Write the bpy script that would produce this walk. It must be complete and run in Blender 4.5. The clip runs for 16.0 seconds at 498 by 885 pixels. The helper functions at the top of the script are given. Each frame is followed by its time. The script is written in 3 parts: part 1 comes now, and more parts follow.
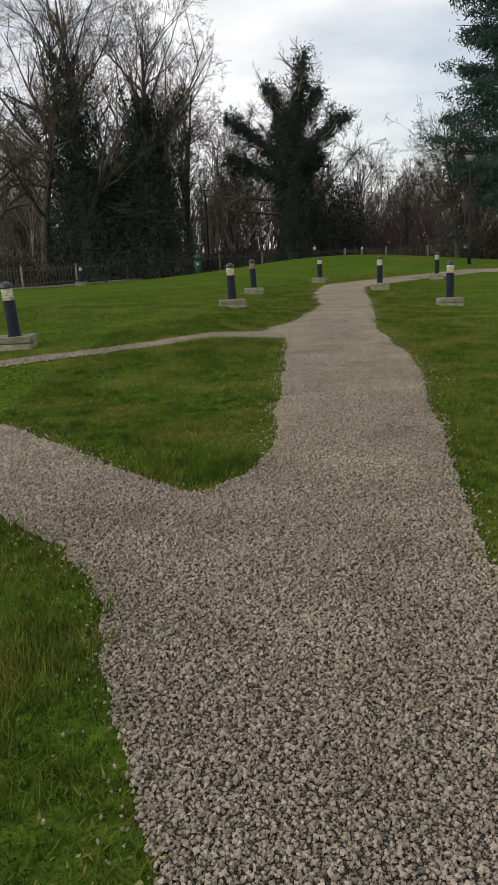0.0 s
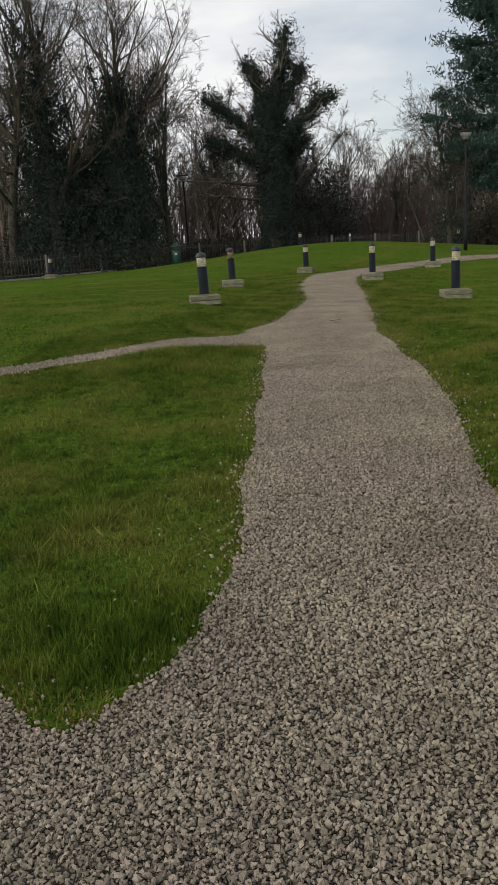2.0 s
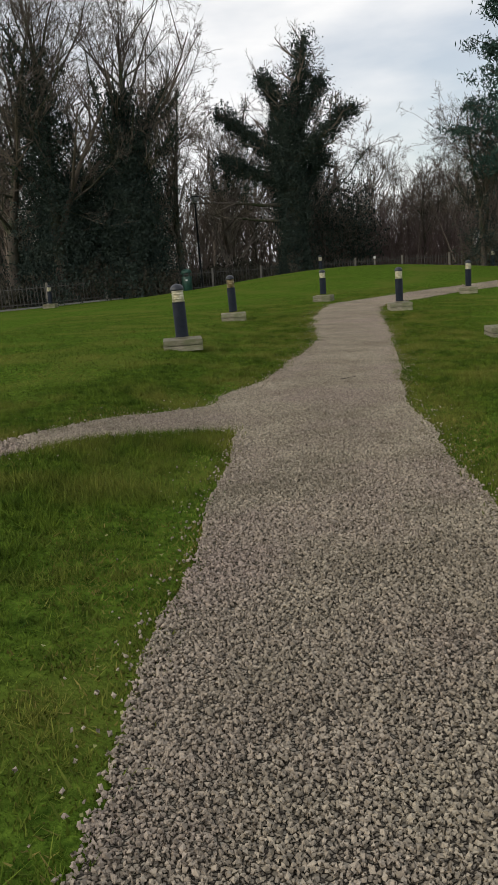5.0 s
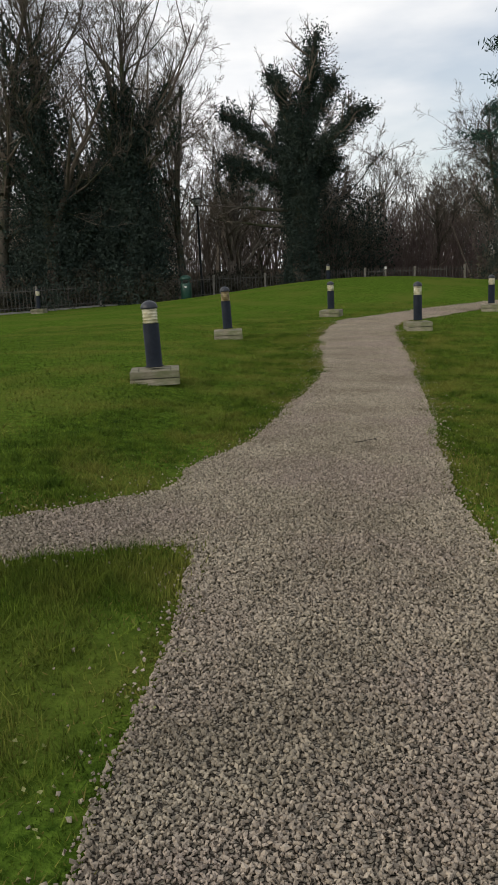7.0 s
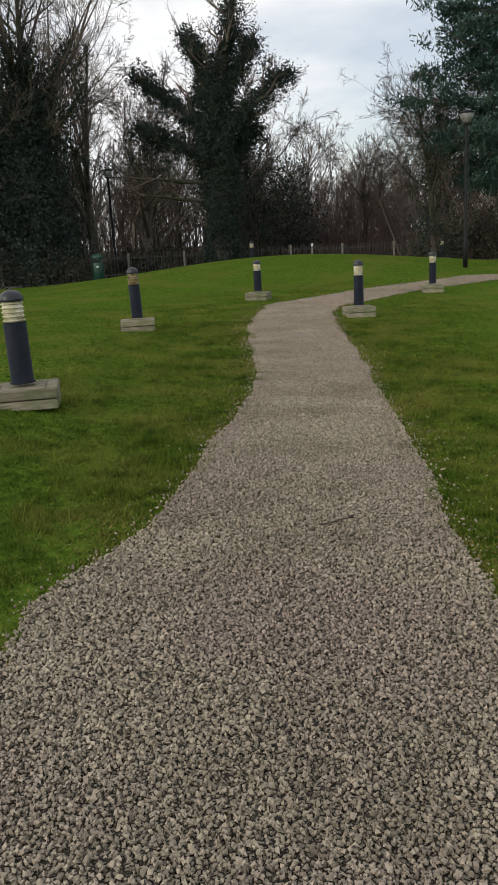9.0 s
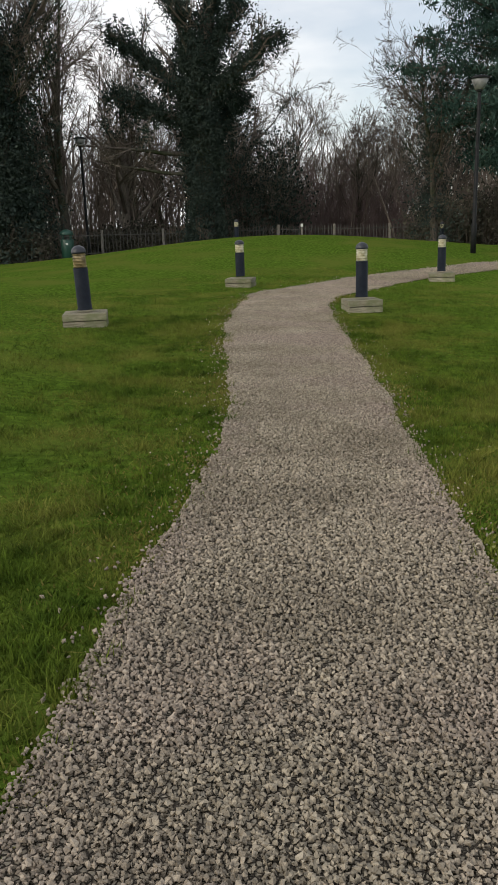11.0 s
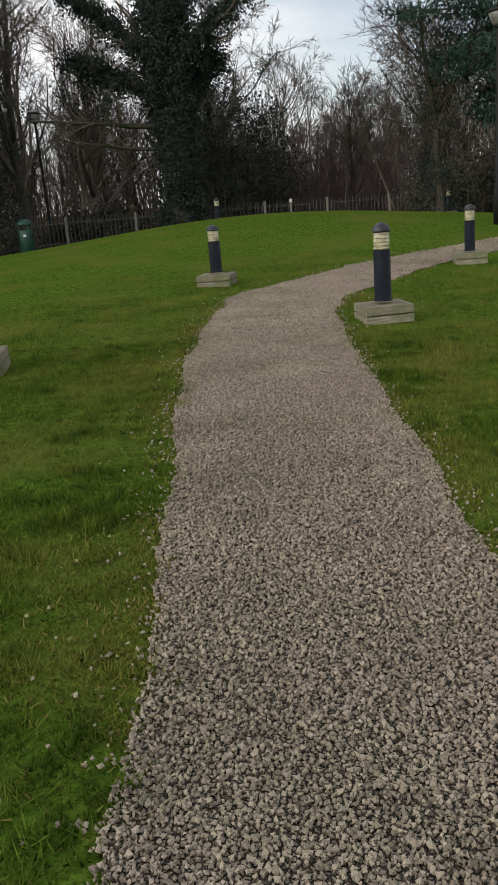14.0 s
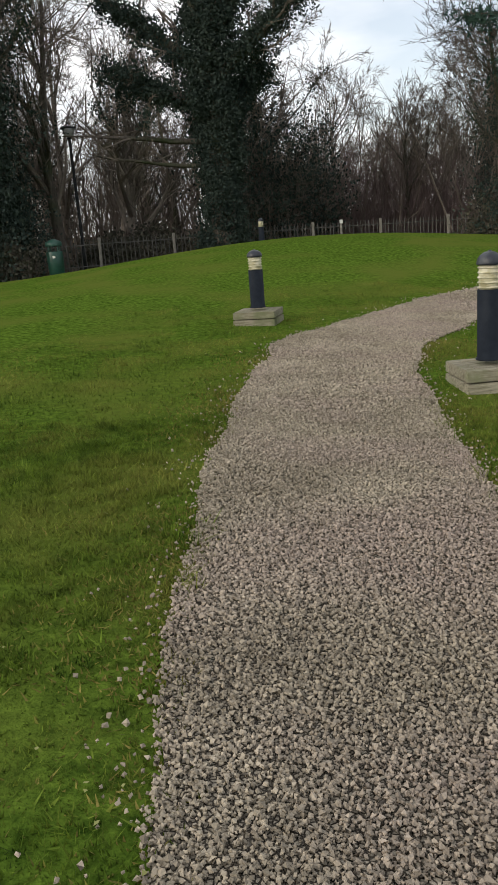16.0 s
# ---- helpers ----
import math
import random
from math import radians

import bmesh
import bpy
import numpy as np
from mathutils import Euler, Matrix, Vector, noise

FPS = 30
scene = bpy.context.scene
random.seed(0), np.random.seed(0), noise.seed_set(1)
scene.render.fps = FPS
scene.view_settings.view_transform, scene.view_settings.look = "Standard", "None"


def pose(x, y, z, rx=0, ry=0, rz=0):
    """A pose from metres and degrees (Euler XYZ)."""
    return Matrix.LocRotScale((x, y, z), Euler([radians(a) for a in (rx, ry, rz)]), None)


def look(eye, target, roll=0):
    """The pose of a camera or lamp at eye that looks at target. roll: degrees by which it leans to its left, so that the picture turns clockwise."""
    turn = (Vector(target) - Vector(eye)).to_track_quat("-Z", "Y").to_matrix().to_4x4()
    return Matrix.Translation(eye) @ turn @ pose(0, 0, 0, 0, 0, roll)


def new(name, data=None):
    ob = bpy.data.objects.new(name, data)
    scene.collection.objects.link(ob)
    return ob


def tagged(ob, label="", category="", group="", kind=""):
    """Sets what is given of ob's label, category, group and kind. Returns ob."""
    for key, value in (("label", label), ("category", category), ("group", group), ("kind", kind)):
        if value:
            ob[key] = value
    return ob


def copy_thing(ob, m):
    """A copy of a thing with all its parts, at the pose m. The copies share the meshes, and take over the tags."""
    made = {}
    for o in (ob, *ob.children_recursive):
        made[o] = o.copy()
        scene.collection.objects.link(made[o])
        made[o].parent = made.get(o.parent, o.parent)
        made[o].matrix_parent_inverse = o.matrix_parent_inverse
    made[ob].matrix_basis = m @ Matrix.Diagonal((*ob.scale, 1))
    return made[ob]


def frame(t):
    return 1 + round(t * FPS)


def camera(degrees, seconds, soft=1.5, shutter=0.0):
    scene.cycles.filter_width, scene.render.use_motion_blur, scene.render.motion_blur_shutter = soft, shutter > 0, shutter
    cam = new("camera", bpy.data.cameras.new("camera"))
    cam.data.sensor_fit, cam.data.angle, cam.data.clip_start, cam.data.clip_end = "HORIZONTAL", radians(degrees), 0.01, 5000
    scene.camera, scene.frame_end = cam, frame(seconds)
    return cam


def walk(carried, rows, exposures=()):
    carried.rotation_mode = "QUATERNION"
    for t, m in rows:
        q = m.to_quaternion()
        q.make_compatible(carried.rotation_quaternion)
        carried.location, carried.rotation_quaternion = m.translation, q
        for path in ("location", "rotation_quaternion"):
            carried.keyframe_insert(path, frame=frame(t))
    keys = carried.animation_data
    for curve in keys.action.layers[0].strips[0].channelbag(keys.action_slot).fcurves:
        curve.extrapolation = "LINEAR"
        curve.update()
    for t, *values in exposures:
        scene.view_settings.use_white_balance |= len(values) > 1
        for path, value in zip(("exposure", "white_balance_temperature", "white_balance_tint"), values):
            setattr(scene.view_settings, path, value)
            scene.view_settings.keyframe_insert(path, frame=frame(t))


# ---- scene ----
cam = camera(34.9, 16.0)
PATH = [
    (0, (0.174, -0.325, 1.505), (0.113, 1.617, 1.032), -3.1),
    (0.5, (0.226, 0.435, 1.483), (0.217, 2.375, 0.997), -2.8),
    (1, (0.277, 1.102, 1.462), (0.299, 3.037, 0.956), -2.3),
    (1.5, (0.296, 1.745, 1.431), (0.31, 3.674, 0.903), -3.1),
    (2, (0.343, 2.388, 1.438), (0.31, 4.324, 0.938), -3.8),
    (2.5, (0.392, 3.026, 1.429), (0.354, 4.962, 0.929), -4.9),
    (3, (0.51, 3.632, 1.443), (0.462, 5.579, 0.99), -5.3),
    (3.5, (0.674, 4.221, 1.414), (0.598, 6.167, 0.962), -6.3),
    (4, (0.766, 4.852, 1.424), (0.687, 6.801, 0.984), -5.9),
    (6.5, (1.026, 8.118, 1.501), (0.908, 10.065, 1.057), -3.0),
    (7, (1.016, 8.776, 1.53), (0.912, 10.727, 1.102), -3.0),
    (7.5, (1.052, 9.463, 1.538), (1.028, 11.412, 1.094), -2.6),
    (8, (1.059, 10.133, 1.529), (1.169, 12.076, 1.067), -1.8),
    (8.5, (1.071, 10.805, 1.536), (1.192, 12.743, 1.055), -1.9),
    (9, (1.054, 11.496, 1.498), (1.134, 13.434, 1.009), -3.2),
    (11.5, (1.471, 15.105, 1.382), (1.6, 17.015, 0.804), -1.6),
    (12, (1.588, 15.753, 1.346), (1.768, 17.641, 0.709), -2.7),
    (12.5, (1.611, 16.468, 1.365), (1.779, 18.367, 0.76), -2.6),
    (13, (1.718, 17.13, 1.39), (1.856, 19.033, 0.789), -3.4),
    (13.5, (1.759, 17.763, 1.411), (1.882, 19.666, 0.806), -4.1),
    (14, (1.828, 18.416, 1.426), (1.944, 20.325, 0.839), -4.9),
    (14.5, (1.831, 19.117, 1.42), (1.956, 21.029, 0.844), -5.1),
    (15, (1.872, 19.77, 1.418), (1.966, 21.685, 0.849), -4.7),
    (15.5, (1.928, 20.432, 1.404), (1.996, 22.346, 0.825), -4.9),
    (16, (1.973, 21.124, 1.406), (1.993, 23.052, 0.874), -4.5),
]
walk(cam, [(t, look(eye, target, roll)) for t, eye, target, roll in PATH],
     exposures=[(0, 0.2), (1.2, 0.18), (2.5, 0.0), (4, 0.12), (6.5, 0.16), (9, 0.24), (11.5, 0.38), (12.3, 0.56), (13.5, 0.16), (14.5, 0.32), (15.5, 0.46), (16, 0.5)])

# ---- light: late winter afternoon, thin bright cloud, the sun veiled behind the walker ----
SUN_UP, SUN_ROUND = 24.0, -125.0
world = bpy.data.worlds.new("sky")
scene.world = world
world.use_nodes = True
wn, wl = world.node_tree.nodes, world.node_tree.links
wn.clear()
w_out, w_bg = wn.new("ShaderNodeOutputWorld"), wn.new("ShaderNodeBackground")
sky = wn.new("ShaderNodeTexSky")
sky.sky_type, sky.sun_disc = "NISHITA", False
sky.sun_elevation, sky.sun_rotation = radians(SUN_UP), radians(SUN_ROUND)
sky.air_density, sky.dust_density = 1.0, 1.5
w_co, w_map = wn.new("ShaderNodeTexCoord"), wn.new("ShaderNodeMapping")
w_map.inputs["Scale"].default_value = (1.0, 1.0, 3.2)
w_map.inputs["Location"].default_value = (0.35, 0.0, 0.18)
w_noise, w_ramp, w_mix = wn.new("ShaderNodeTexNoise"), wn.new("ShaderNodeValToRGB"), wn.new("ShaderNodeMix")
w_noise.inputs["Scale"].default_value, w_noise.inputs["Detail"].default_value = 2.2, 6.0
w_noise.inputs["Roughness"].default_value = 0.5
w_ramp.color_ramp.elements[0].position, w_ramp.color_ramp.elements[1].position = 0.40, 0.60
w_ramp.color_ramp.elements[0].color = (0.42, 0.42, 0.42, 1)
w_mix.data_type = "RGBA"
w_tone, w_cloud = wn.new("ShaderNodeTexNoise"), wn.new("ShaderNodeMix")
w_tone.inputs["Scale"].default_value, w_tone.inputs["Detail"].default_value = 3.1, 3.0
w_cloud.data_type = "RGBA"
w_cloud.inputs["A"].default_value, w_cloud.inputs["B"].default_value = (7.4, 7.7, 8.2, 1), (10.4, 10.1, 9.7, 1)
wl.new(w_co.outputs["Generated"], w_map.inputs["Vector"])
wl.new(w_map.outputs["Vector"], w_noise.inputs["Vector"])
wl.new(w_map.outputs["Vector"], w_tone.inputs["Vector"])
wl.new(w_noise.outputs["Fac"], w_ramp.inputs["Fac"])
wl.new(w_tone.outputs["Fac"], w_cloud.inputs["Factor"])
wl.new(w_ramp.outputs["Color"], w_mix.inputs["Factor"])
wl.new(sky.outputs["Color"], w_mix.inputs["A"])
wl.new(w_cloud.outputs["Result"], w_mix.inputs["B"])
wl.new(w_mix.outputs["Result"], w_bg.inputs["Color"])
w_bg.inputs["Strength"].default_value = 0.1
wl.new(w_bg.outputs["Background"], w_out.inputs["Surface"])

sun = new("sun", bpy.data.lights.new("sun", "SUN"))
sun.data.energy, sun.data.angle, sun.data.color = 1.0, radians(16), (1.0, 0.92, 0.78)
sun.matrix_world = look((0, 0, 60), (-math.sin(radians(SUN_ROUND)) * 10, -math.cos(radians(SUN_ROUND)) * 10, 60 - 10 * math.tan(radians(SUN_UP))))


# ---- materials ----
def material(name, low, high, scale=6.0, rough=0.8, bump=0.0, bump_scale=40.0, metal=0.0, spot=None, spot_scale=1.0, spread=0.0, island=0.0, stretch=(1, 1, 1)):
    """Two base colours mixed by a noise, a wider stain on top, fine relief, and a change from piece to piece."""
    m = bpy.data.materials.new(name)
    m.use_nodes = True
    n, l = m.node_tree.nodes, m.node_tree.links
    b = n["Principled BSDF"]
    b.inputs["Metallic"].default_value = metal
    co, mp = n.new("ShaderNodeTexCoord"), n.new("ShaderNodeMapping")
    mp.inputs["Scale"].default_value = stretch
    l.new(co.outputs["Object"], mp.inputs["Vector"])
    t = n.new("ShaderNodeTexNoise")
    t.inputs["Scale"].default_value, t.inputs["Detail"].default_value, t.inputs["Roughness"].default_value = scale, 6, 0.62
    l.new(mp.outputs["Vector"], t.inputs["Vector"])
    r = n.new("ShaderNodeValToRGB")
    r.color_ramp.elements[0].position, r.color_ramp.elements[1].position = 0.32, 0.68
    r.color_ramp.elements[0].color, r.color_ramp.elements[1].color = (*low, 1), (*high, 1)
    l.new(t.outputs["Fac"], r.inputs["Fac"])
    last = r.outputs["Color"]
    if spot:
        t2, r2, mx = n.new("ShaderNodeTexNoise"), n.new("ShaderNodeValToRGB"), n.new("ShaderNodeMix")
        t2.inputs["Scale"].default_value, t2.inputs["Detail"].default_value = spot_scale, 4
        l.new(co.outputs["Object"], t2.inputs["Vector"])
        r2.color_ramp.elements[0].position, r2.color_ramp.elements[1].position = 0.45, 0.66
        l.new(t2.outputs["Fac"], r2.inputs["Fac"])
        mx.data_type = "RGBA"
        mx.inputs["B"].default_value = (*spot, 1)
        l.new(r2.outputs["Color"], mx.inputs["Factor"])
        l.new(last, mx.inputs["A"])
        last = mx.outputs["Result"]
    if spread or island:
        hs, rg = n.new("ShaderNodeHueSaturation"), n.new("ShaderNodeMapRange")
        if island:
            src = n.new("ShaderNodeNewGeometry").outputs["Random Per Island"]
        else:
            src = n.new("ShaderNodeObjectInfo").outputs["Random"]
        amount = island or spread
        rg.inputs["To Min"].default_value, rg.inputs["To Max"].default_value = 1 - amount, 1 + amount
        l.new(src, rg.inputs["Value"])
        l.new(rg.outputs["Result"], hs.inputs["Value"])
        l.new(last, hs.inputs["Color"])
        last = hs.outputs["Color"]
    l.new(last, b.inputs["Base Color"])
    rr = n.new("ShaderNodeMapRange")
    rr.inputs["To Min"].default_value, rr.inputs["To Max"].default_value = max(0.02, rough - 0.1), min(1, rough + 0.1)
    l.new(t.outputs["Fac"], rr.inputs["Value"])
    l.new(rr.outputs["Result"], b.inputs["Roughness"])
    if bump:
        t3, bp = n.new("ShaderNodeTexNoise"), n.new("ShaderNodeBump")
        t3.inputs["Scale"].default_value, t3.inputs["Detail"].default_value = bump_scale, 5
        l.new(mp.outputs["Vector"], t3.inputs["Vector"])
        l.new(t3.outputs["Fac"], bp.inputs["Height"])
        bp.inputs["Strength"].default_value, bp.inputs["Distance"].default_value = bump, 0.02
        l.new(bp.outputs["Normal"], b.inputs["Normal"])
    return m


def leafy(m, share=0.06):
    """Matt: little gloss on a rough surface."""
    b = m.node_tree.nodes["Principled BSDF"]
    b.inputs["Specular IOR Level"].default_value = share
    return m


TURF = leafy(material("turf", (0.022, 0.05, 0.006), (0.116, 0.186, 0.024), scale=15.0, rough=0.95, bump=0.9, bump_scale=60.0, spot=(0.098, 0.126, 0.022), spot_scale=0.55), 0.0)
BLADE = leafy(material("grass_blade", (0.022, 0.05, 0.005), (0.122, 0.178, 0.021), scale=7.0, rough=0.75, spot=(0.158, 0.166, 0.033), spot_scale=1.1, island=0.38))
MOSS = leafy(material("edge_moss", (0.125, 0.112, 0.026), (0.215, 0.182, 0.055), scale=2.0, rough=0.85, spot=(0.10, 0.13, 0.02), spot_scale=1.7, island=0.3))
WEED = leafy(material("clover", (0.13, 0.15, 0.045), (0.27, 0.27, 0.12), scale=3, rough=0.7, island=0.3))
BED = leafy(material("gravel_bed", (0.040, 0.035, 0.029), (0.17, 0.15, 0.13), scale=60.0, rough=0.95, bump=1.0, bump_scale=75.0, spot=(0.11, 0.095, 0.08), spot_scale=1.3), 0.0)
STONE = leafy(material("chippings", (0.23, 0.197, 0.148), (0.385, 0.335, 0.258), scale=1.1, rough=0.85, bump=0.3, bump_scale=120.0, spot=(0.315, 0.258, 0.214), spot_scale=0.8, island=0.36), 0.15)
NAVY = leafy(material("navy_paint", (0.006, 0.009, 0.014), (0.011, 0.015, 0.022), scale=14, rough=0.55, bump=0.05, bump_scale=60, spot=(0.014, 0.018, 0.025), spot_scale=5), 0.12)
CAPPAINT = material("cap_paint", (0.010, 0.012, 0.019), (0.020, 0.023, 0.033), scale=16, rough=0.45, bump=0.05, spot=(0.05, 0.055, 0.06), spot_scale=9)
DIFFUSER = material("cream_diffuser", (0.50, 0.47, 0.33), (0.66, 0.63, 0.50), scale=12, rough=0.35, spot=(0.36, 0.33, 0.20), spot_scale=9, stretch=(1, 1, 3))
AMBER = material("stained_diffuser", (0.20, 0.15, 0.06), (0.36, 0.29, 0.15), scale=9, rough=0.4, spot=(0.12, 0.09, 0.04), spot_scale=8)
TIMBER = leafy(material("weathered_timber", (0.16, 0.145, 0.10), (0.36, 0.33, 0.25), scale=5, rough=0.85, bump=0.5, bump_scale=26, spot=(0.17, 0.18, 0.10), spot_scale=4, spread=0.16, stretch=(1.2, 9, 9)), 0.2)
BLACKSTEEL = leafy(material("black_steel", (0.010, 0.011, 0.012), (0.022, 0.023, 0.024), scale=10, rough=0.5, bump=0.05), 0.12)
GLASSY = material("lamp_lantern", (0.14, 0.145, 0.145), (0.27, 0.275, 0.27), scale=6, rough=0.3)
RAILING = material("fence_steel", (0.045, 0.043, 0.039), (0.098, 0.093, 0.085), scale=9, rough=0.65, spread=0.25)
POSTWOOD = material("fence_post_wood", (0.14, 0.13, 0.11), (0.28, 0.26, 0.23), scale=7, rough=0.9, bump=0.3, spread=0.2, stretch=(6, 6, 1))
WHITEPAINT = material("white_plate", (0.6, 0.6, 0.57), (0.78, 0.78, 0.75), scale=8, rough=0.5)
BARK = leafy(material("bark", (0.05, 0.044, 0.038), (0.122, 0.104, 0.09), scale=5, rough=0.95, bump=0.8, bump_scale=14, spot=(0.045, 0.055, 0.03), spot_scale=0.8, stretch=(3, 3, 0.7)), 0.05)
PALEBARK = leafy(material("pale_bark", (0.15, 0.128, 0.108), (0.28, 0.24, 0.2), scale=4, rough=0.95, bump=0.5, bump_scale=14, stretch=(3, 3, 0.7), spread=0.2), 0.05)
TWIG = leafy(material("twigs", (0.08, 0.067, 0.057), (0.165, 0.138, 0.114), scale=0.8, rough=0.95, spread=0.25), 0.05)
REDTWIG = leafy(material("reddish_twigs", (0.105, 0.078, 0.074), (0.175, 0.13, 0.122), scale=0.9, rough=0.95, spread=0.2), 0.05)
IVY = leafy(material("ivy_leaves", (0.026, 0.038, 0.034), (0.052, 0.068, 0.056), scale=0.7, rough=0.85, island=0.15), 0.0)
NEEDLE = leafy(material("conifer_sprays", (0.026, 0.052, 0.046), (0.056, 0.094, 0.076), scale=0.6, rough=0.8, island=0.28), 0.0)
LITTERLEAF = leafy(material("dull_shrub_leaves", (0.05, 0.05, 0.04), (0.095, 0.09, 0.066), scale=0.6, rough=0.8, island=0.4))
GREENBIN = material("green_plastic", (0.008, 0.045, 0.032), (0.014, 0.065, 0.046), scale=6, rough=0.45)
KERB = material("kerb_concrete", (0.16, 0.155, 0.145), (0.27, 0.26, 0.245), scale=9, rough=0.9, bump=0.3)


# ---- building helpers ----
def link_mesh(name, verts, faces, mat, parent=None, label="", smooth=False):
    me = bpy.data.meshes.new(name)
    me.from_pydata(verts if isinstance(verts, list) else verts.tolist(), [], faces if isinstance(faces, list) else faces.tolist())
    me.materials.append(mat)
    if smooth:
        me.polygons.foreach_set("use_smooth", np.ones(len(me.polygons), bool))
    ob = new(name, me)
    if parent:
        ob.parent = parent
    if label:
        ob["label"] = label
    return ob


def part(name, bm, mat, parent=None, label="", smooth=False):
    me = bpy.data.meshes.new(name)
    bm.normal_update()
    bm.to_mesh(me)
    bm.free()
    me.materials.append(mat)
    if smooth:
        me.polygons.foreach_set("use_smooth", np.ones(len(me.polygons), bool))
    ob = new(name, me)
    if parent:
        ob.parent = parent
    if label:
        ob["label"] = label
    return ob


def box(sx, sy, sz, at=(0, 0, 0), bevel=0.008, turn=0.0):
    bm = bmesh.new()
    bmesh.ops.create_cube(bm, size=1, matrix=pose(*at, 0, 0, turn) @ Matrix.Diagonal((sx, sy, sz, 1)))
    if bevel:
        bmesh.ops.bevel(bm, geom=bm.edges[:], offset=bevel, segments=2, affect="EDGES")
    return bm


def lathe(profile, sides=32):
    """A turned shape from (radius, height) pairs, closed at both ends."""
    bm = bmesh.new()
    rings = [[bm.verts.new((r * math.cos(2 * math.pi * k / sides), r * math.sin(2 * math.pi * k / sides), z)) for k in range(sides)] for r, z in profile]
    for a, b in zip(rings, rings[1:]):
        for k in range(sides):
            bm.faces.new((a[k], a[(k + 1) % sides], b[(k + 1) % sides], b[k]))
    bm.faces.new(rings[0][::-1])
    bm.faces.new(rings[-1])
    return bm


# ---- the lie of the land ----
def step(a, b, v):
    s = np.clip((v - a) / (b - a), 0, 1)
    return s * s * (3 - 2 * s)


def height(x, y):
    """Ground height: a lawn that falls gently to the east, with a low mound beyond the bend."""
    x, y = np.asarray(x, float), np.asarray(y, float)
    near = step(11, 18, y) * (1 - step(32, 44, y))
    z = -np.where(x > 1.8, 0.058, 0.042) * 7 * np.tanh((x - 1.8) / 7) * near
    z = z + 0.14 * step(-0.3, 1.0, -x) * step(7.5, 11.5, y) * (1 - step(20, 27, y))
    z = z + 0.93 * np.exp(-((x - 4.2) / 7.8) ** 2 - ((y - 44.0) / 7.4) ** 2)
    z = z + 0.08 * np.exp(-((x - 4.6) / 2.5) ** 2 - ((y - 30.0) / 3.0) ** 2)
    z = z - 0.30 * step(50, 58, y)
    return z + 0.012 * np.sin(x * 0.9 + 0.4 * y) * np.sin(y * 0.7 - 0.3 * x) * step(2.0, 5.0, np.abs(x - 1.2 - 0.04 * y))


def ground(x, y):
    return float(height(x, y))


# ---- the gravel paths: the main walk, a branch, a narrow branch and the bend to the east ----
LEFT_Y = (-9, 0, 1.3, 1.75, 2.3, 2.9, 3.55, 4.95, 5.5, 8.6, 10.4, 12.9, 14.6, 15.6, 17.5, 18.6, 19.4, 20.5, 22, 24.5, 26, 28.6, 30.8, 31.6)
LEFT_X = (-0.1, -0.12, -0.14, -0.31, -0.46, -0.58, -0.92, 0.04, 0.18, 0.33, 0.42, 0.5, 0.22, 0.69, 1.08, 1.30, 1.48, 1.57, 1.65, 1.70, 1.80, 2.14, 2.75, 3.3)
RIGHT_Y = (-9, 0, 3, 4.35, 5.3, 6.5, 8.4, 9.7, 11, 12.6, 14.2, 16, 17.5, 19.2, 22, 24.5, 26.5, 28.3, 29.8, 31.6)
RIGHT_X = (1.12, 1.13, 1.15, 1.27, 1.45, 1.56, 1.84, 2.0, 2.03, 2.06, 2.10, 2.34, 2.54, 2.70, 3.03, 3.25, 3.42, 3.65, 4.0, 5.2)


def ribbon(x, y, knots):
    """Distance outside a band along (x, y, half width) knots; negative within."""
    best = np.full(np.shape(x), 1e9)
    for (ax, ay, ar), (bx, by, br) in zip(knots, knots[1:]):
        dx, dy = bx - ax, by - ay
        k = np.clip(((x - ax) * dx + (y - ay) * dy) / (dx * dx + dy * dy), 0, 1)
        best = np.minimum(best, np.hypot(x - ax - k * dx, y - ay - k * dy) - (ar + k * (br - ar)))
    return best


BRANCH = ((0.2, 3.5, 0.66), (-0.75, 4.12, 0.48), (-2.1, 5.75, 0.55), (-4.6, 8.6, 0.6), (-8.0, 10.6, 0.65))
NARROW = ((1.3, 14.5, 0.6), (0.4, 13.7, 0.46), (-0.6, 12.9, 0.27), (-2.2, 11.45, 0.22), (-3.55, 10.55, 0.26), (-9.5, 6.8, 0.28))
BEND = ((3.2, 30.0, 0.75), (4.2, 31.5, 0.82), (5.6, 33.6, 0.68), (7.2, 35.1, 0.55), (9.7, 36.7, 0.54), (13.0, 37.6, 0.6), (30.0, 41.0, 0.6))


def soft_min(a, b, k):
    h = np.clip(0.5 + 0.5 * (b - a) / k, 0, 1)
    return b + (a - b) * h - k * h * (1 - h)


def wobble(x, y):
    return 0.012 * np.sin(7.3 * x + 3.1 * y) + 0.016 * np.sin(3.3 * y - 2.9 * x + 1.0) + 0.008 * np.sin(17.7 * y + 9.1 * x + 2.0 * np.sin(2.3 * y))


